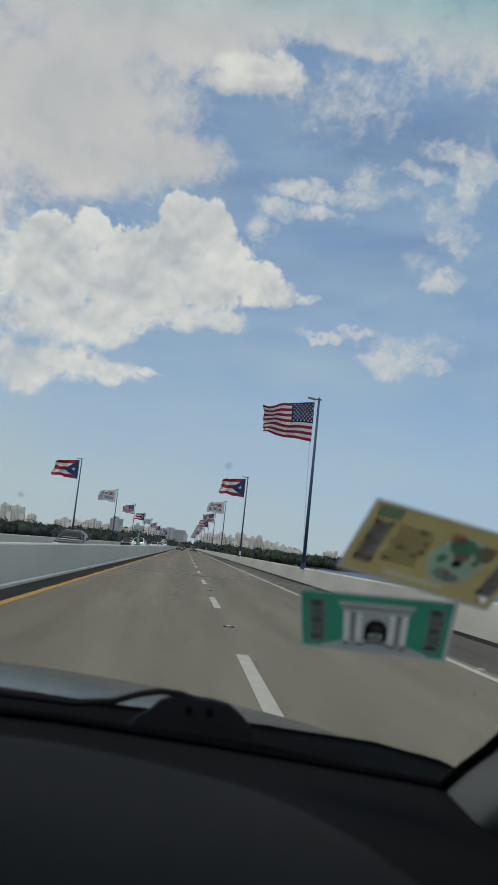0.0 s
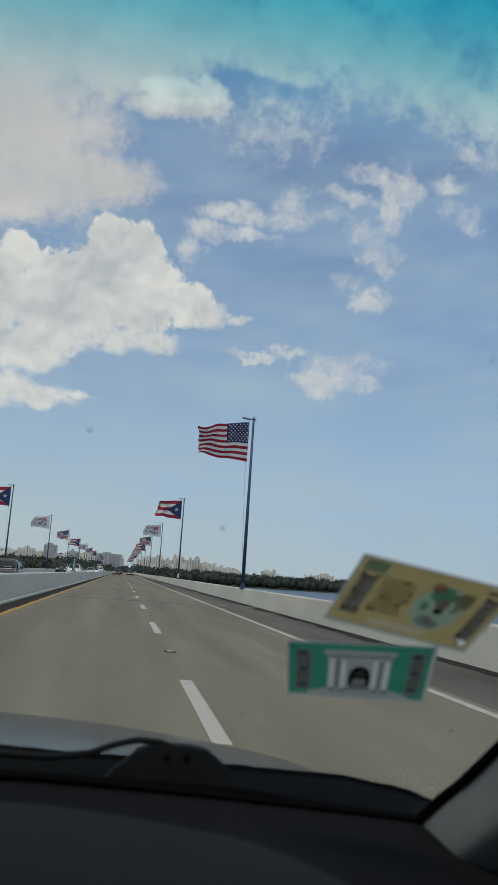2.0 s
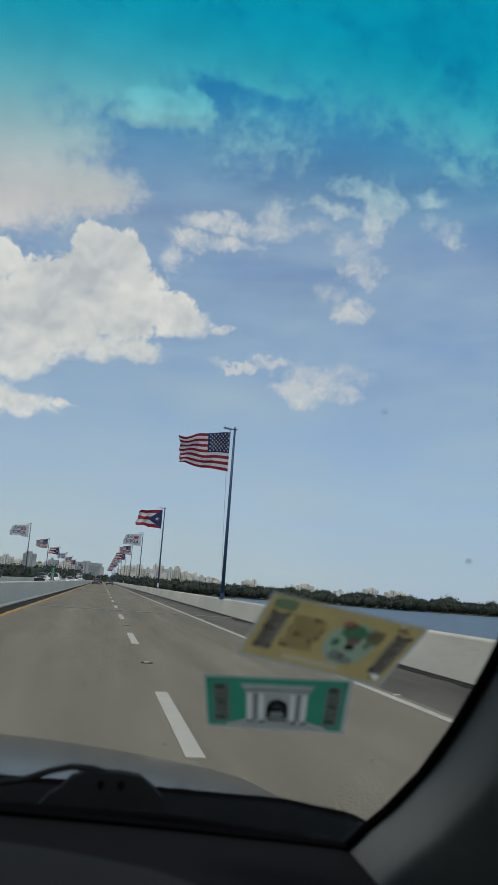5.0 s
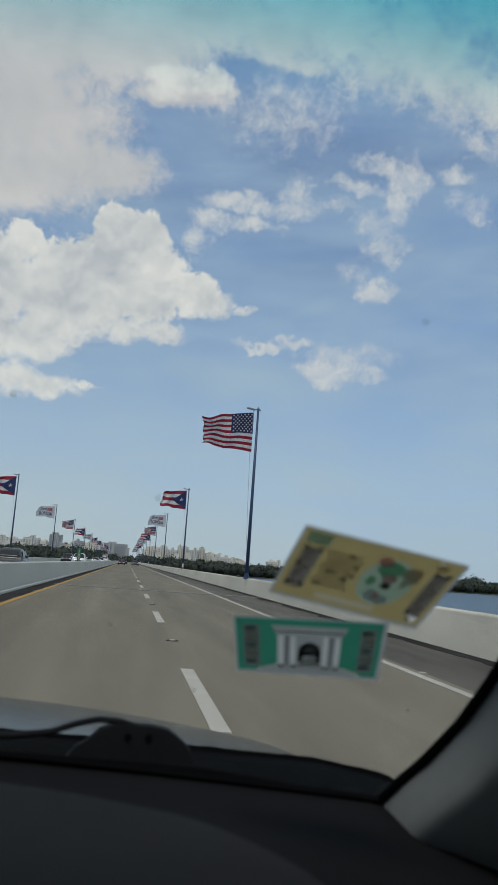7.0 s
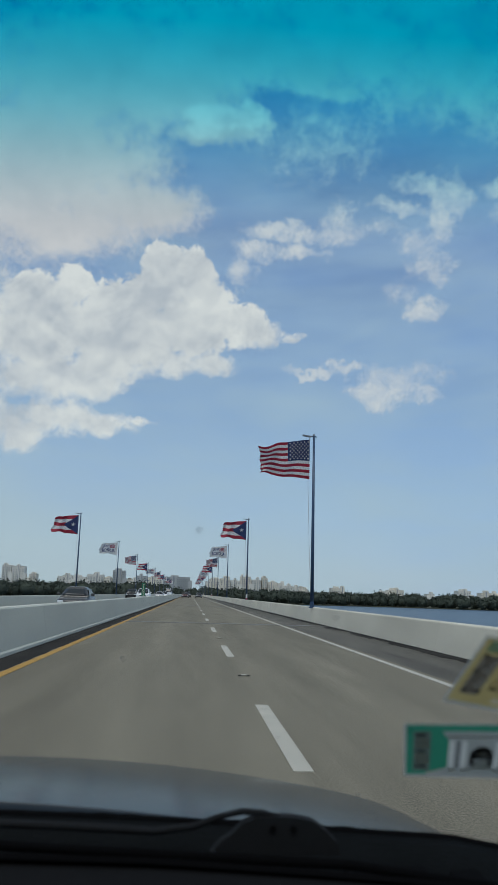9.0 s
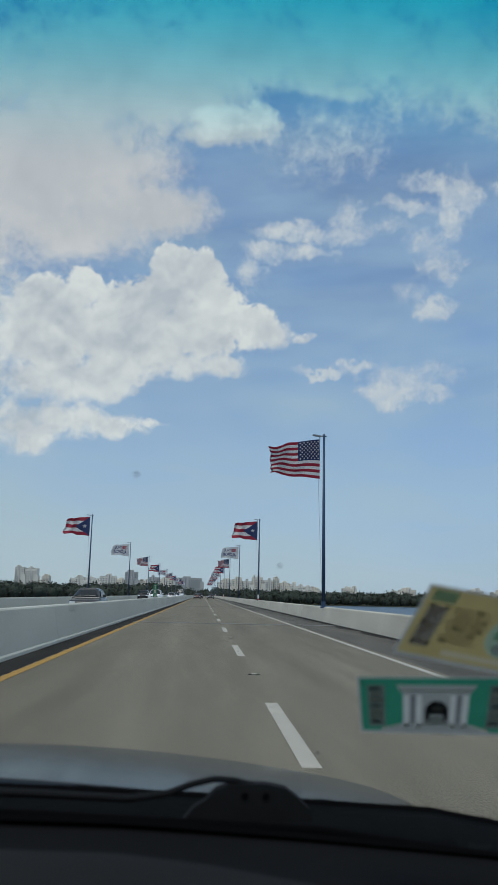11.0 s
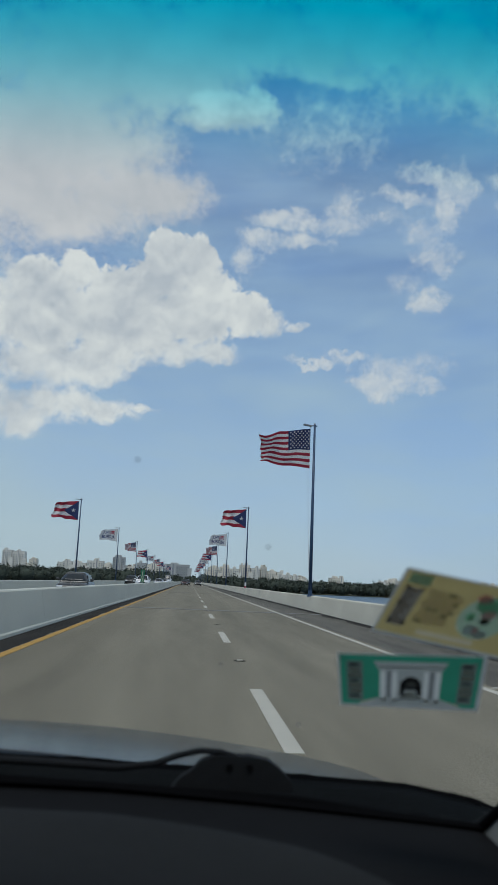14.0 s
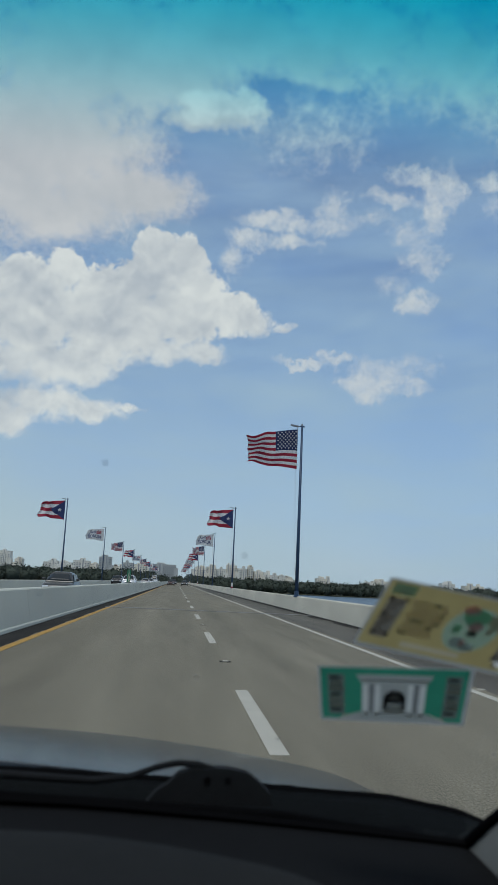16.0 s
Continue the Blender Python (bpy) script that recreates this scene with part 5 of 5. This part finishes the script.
def vehicle(shape, m, label, category="car"):
    """A road car with its front towards -y: body, cabin glass, roof, pillars, wheels, lamps, mirrors."""
    ln, w, hood_z, belt, top, c0, c1, r0, r1 = {
        "sedan": (4.6, 0.90, 0.82, 0.95, 1.46, -1.15, 1.75, -0.35, 1.05),
        "suv": (4.7, 0.95, 1.02, 1.12, 1.74, -1.20, 2.25, -0.45, 1.95),
        "van": (5.5, 1.00, 1.20, 1.30, 2.55, -2.15, 2.70, -1.35, 2.65)}[shape]
    t = thing("van" if shape == "van" else "car", (0, 0, 0), label, category, "vehicles on the bridge")
    h = ln / 2

    def ring(y, hw, z0, z1):
        e = 0.08
        return [(-hw + e, y, z0), (hw - e, y, z0), (hw, y, z0 + e * 2), (hw, y, (z0 + z1) / 2), (hw - 0.03, y, z1 - e), (hw - 0.16, y, z1), (-hw + 0.16, y, z1), (-hw + 0.03, y, z1 - e), (-hw, y, (z0 + z1) / 2), (-hw, y, z0 + e * 2)]
    part("body", ring_loft([ring(-h, w * 0.80, 0.36, hood_z - 0.22), ring(-h + 0.10, w * 0.92, 0.26, hood_z - 0.10), ring(-h + 0.5, w * 0.98, 0.22, hood_z - 0.02), ring(c0 - 0.05, w, 0.22, hood_z + 0.06),
                            ring(c0 + 0.5, w, 0.22, belt), ring(c1 - 0.5, w, 0.22, belt), ring(c1, w, 0.24, belt - 0.02), ring(h - 0.1, w * 0.95, 0.30, belt - 0.06), ring(h, w * 0.86, 0.42, belt - 0.16)]), m, t, smooth=True)

    top_w, low_w = w * 0.66, w * 0.90

    def roof_z(y):
        if y < r0:
            q = (y - c0) / (r0 - c0)
            return belt - 0.06 + (top - 0.03 - belt + 0.06) * q ** 0.92
        if y > r1:
            q = (c1 - y) / (c1 - r1)
            return belt - 0.06 + (top - 0.03 - belt + 0.06) * q ** 0.85
        return top - 0.03 + 0.03 * math.sin((y - r0) / (r1 - r0) * math.pi)

    def arch(y, grow=0.0):
        z = roof_z(y) + grow
        k = (z - belt + 0.06) / (top - belt + 0.06)
        hw = low_w + (top_w - low_w) * k + grow
        return [(-low_w - grow, y, belt - 0.08), (low_w + grow, y, belt - 0.08), (hw + 0.03 * k, y, belt - 0.06 + (z - belt + 0.06) * 0.72), (hw * 0.93, y, z - 0.05 * k), (hw * 0.72, y, z), (-hw * 0.72, y, z), (-hw * 0.93, y, z - 0.05 * k), (-hw - 0.03 * k, y, belt - 0.06 + (z - belt + 0.06) * 0.72)]
    ys = span(c0, r0, 5) + span(r0, r1, 6)[1:] + span(r1, c1, 5)[1:]
    part("cabin", ring_loft([arch(y) for y in ys]), m, t, smooth=True)

    def screen_at(u, v, ya, yb):
        y = ya + (yb - ya) * v
        z = roof_z(y)
        k = (z - belt + 0.06) / (top - belt + 0.06)
        hw = (low_w + (top_w - low_w) * k) * (0.86 - 0.02 * k)
        return (u * hw, y - (0.03 if yb > ya else -0.03), z + 0.012 - 0.03 * k * abs(u) ** 3)
    part("windscreen", slab(lambda u, v: screen_at(u, v, c0 + 0.06, r0 - 0.04), span(-1, 1, 8), span(0, 1, 4), (0, 0.02, -0.01)), M_CARGLASS, t, "dark car glass", smooth=True)
    part("rear_window", slab(lambda u, v: screen_at(u, v, c1 - 0.08, r1 + 0.04), span(-1, 1, 8), span(0, 1, 4), (0, -0.02, -0.01)), M_CARGLASS, t, "dark car glass", smooth=True)
    ymid = (r0 + r1) / 2
    for sx in (-1, 1):
        for y0, y1, t0, t1 in ((c0 + 0.35, ymid - 0.04, r0 + 0.05, ymid - 0.04), (ymid + 0.04, c1 - 0.40, ymid + 0.04, r1 - 0.05)):
            def side_at(u, v):
                y = (y0 + (y1 - y0) * u) * (1 - v) + (t0 + (t1 - t0) * u) * v
                return (sx * (low_w + (top_w + 0.04 - low_w) * v * 0.72 + 0.008), y, belt + (top - belt - 0.14) * v)
            part("side_window", slab(side_at, span(0, 1, 2), span(0, 1, 2), (-sx * 0.02, 0, 0)), M_CARGLASS, t)
    for sx in (-1, 1):
        part("headlight", boxed((sx * w * 0.68 - 0.17, -h - 0.01, hood_z - 0.30), (sx * w * 0.68 + 0.17, -h + 0.22, hood_z - 0.15), 0.03, 2), M_LAMP, t)
        part("tail_light", boxed((sx * w * 0.72 - 0.13, h - 0.2, belt - 0.32), (sx * w * 0.72 + 0.13, h - 0.01, belt - 0.14), 0.03, 2), M_TAIL, t)
        part("mirror", boxed((sx * (w + 0.09) - 0.1, c0 + 0.45, belt), (sx * (w + 0.09) + 0.1, c0 + 0.6, belt + 0.14), 0.04, 2), m, t)
        for y in (-h + 0.9, h - 0.95):
            rad = 0.33 if shape == "sedan" else 0.36
            wh = part("wheel", tube(bmesh.new(), [(sx * (w - 0.20), y, rad), (sx * (w - 0.17), y, rad), (sx * (w - 0.03), y, rad), (sx * (w + 0.01), y, rad)], [rad - 0.04, rad, rad, rad - 0.05], 20), M_TYRE, t)
            part("rim", tube(bmesh.new(), [(sx * (w - 0.05), y, rad), (sx * (w + 0.015), y, rad)], [rad * 0.62, rad * 0.6], 14), M_STEEL, wh)
    part("grille", boxed((-w * 0.45, -h - 0.02, hood_z - 0.34), (w * 0.45, -h + 0.1, hood_z - 0.20), 0.02, 1), M_BLACKTRIM, t)
    part("air_intake", boxed((-w * 0.6, -h - 0.02, 0.36), (w * 0.6, -h + 0.12, 0.50), 0.03, 1), M_BLACKTRIM, t)
    part("chrome_strip", boxed((-w * 0.46, -h - 0.03, hood_z - 0.28), (w * 0.46, -h + 0.02, hood_z - 0.255)), M_CHROME, t)
    part("number_plate", boxed((-0.16, h - 0.03, belt - 0.42), (0.16, h + 0.012, belt - 0.27), 0.005, 1), M_WHITEPRINT, t)
    return t


P_GREY, P_WHITE, P_RED, P_BLACK, P_SILVER, P_BROWN = (paint("grey_car_paint", (0.055, 0.056, 0.056)), paint("white_car_paint", (0.72, 0.72, 0.72)), paint("red_car_paint", (0.26, 0.03, 0.035)),
                                                      paint("black_car_paint", (0.02, 0.02, 0.023)), paint("silver_car_paint", (0.45, 0.45, 0.46)), paint("dark_red_car_paint", (0.075, 0.03, 0.03)))
for shape, m, x, y, label, cat in (
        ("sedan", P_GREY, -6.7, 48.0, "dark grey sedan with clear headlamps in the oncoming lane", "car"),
        ("suv", P_WHITE, -6.5, 112.0, "white oncoming car beside the median", "car"),
        ("suv", P_BLACK, -10.0, 138.0, "black oncoming sport utility car in the outer lane", "car"),
        ("sedan", P_SILVER, -6.5, 170.0, "silver oncoming sedan beside the median", "car"),
        ("van", P_WHITE, -6.4, 235.0, "tall white delivery van in the oncoming lane", "van"),
        ("sedan", P_WHITE, -6.5, 205.0, "small white oncoming sedan far down the bridge", "car"),
        ("sedan", P_RED, -10.0, 262.0, "red oncoming sedan far down the bridge", "car"),
        ("sedan", P_BROWN, -1.3, 205.0, "dark red car driving ahead in the same lane", "car"),
        ("suv", P_BLACK, -0.8, 250.0, "black car driving ahead, far down the lane", "car"),
        ("sedan", P_GREY, 2.3, 222.0, "grey car driving ahead beside the edge line", "car")):
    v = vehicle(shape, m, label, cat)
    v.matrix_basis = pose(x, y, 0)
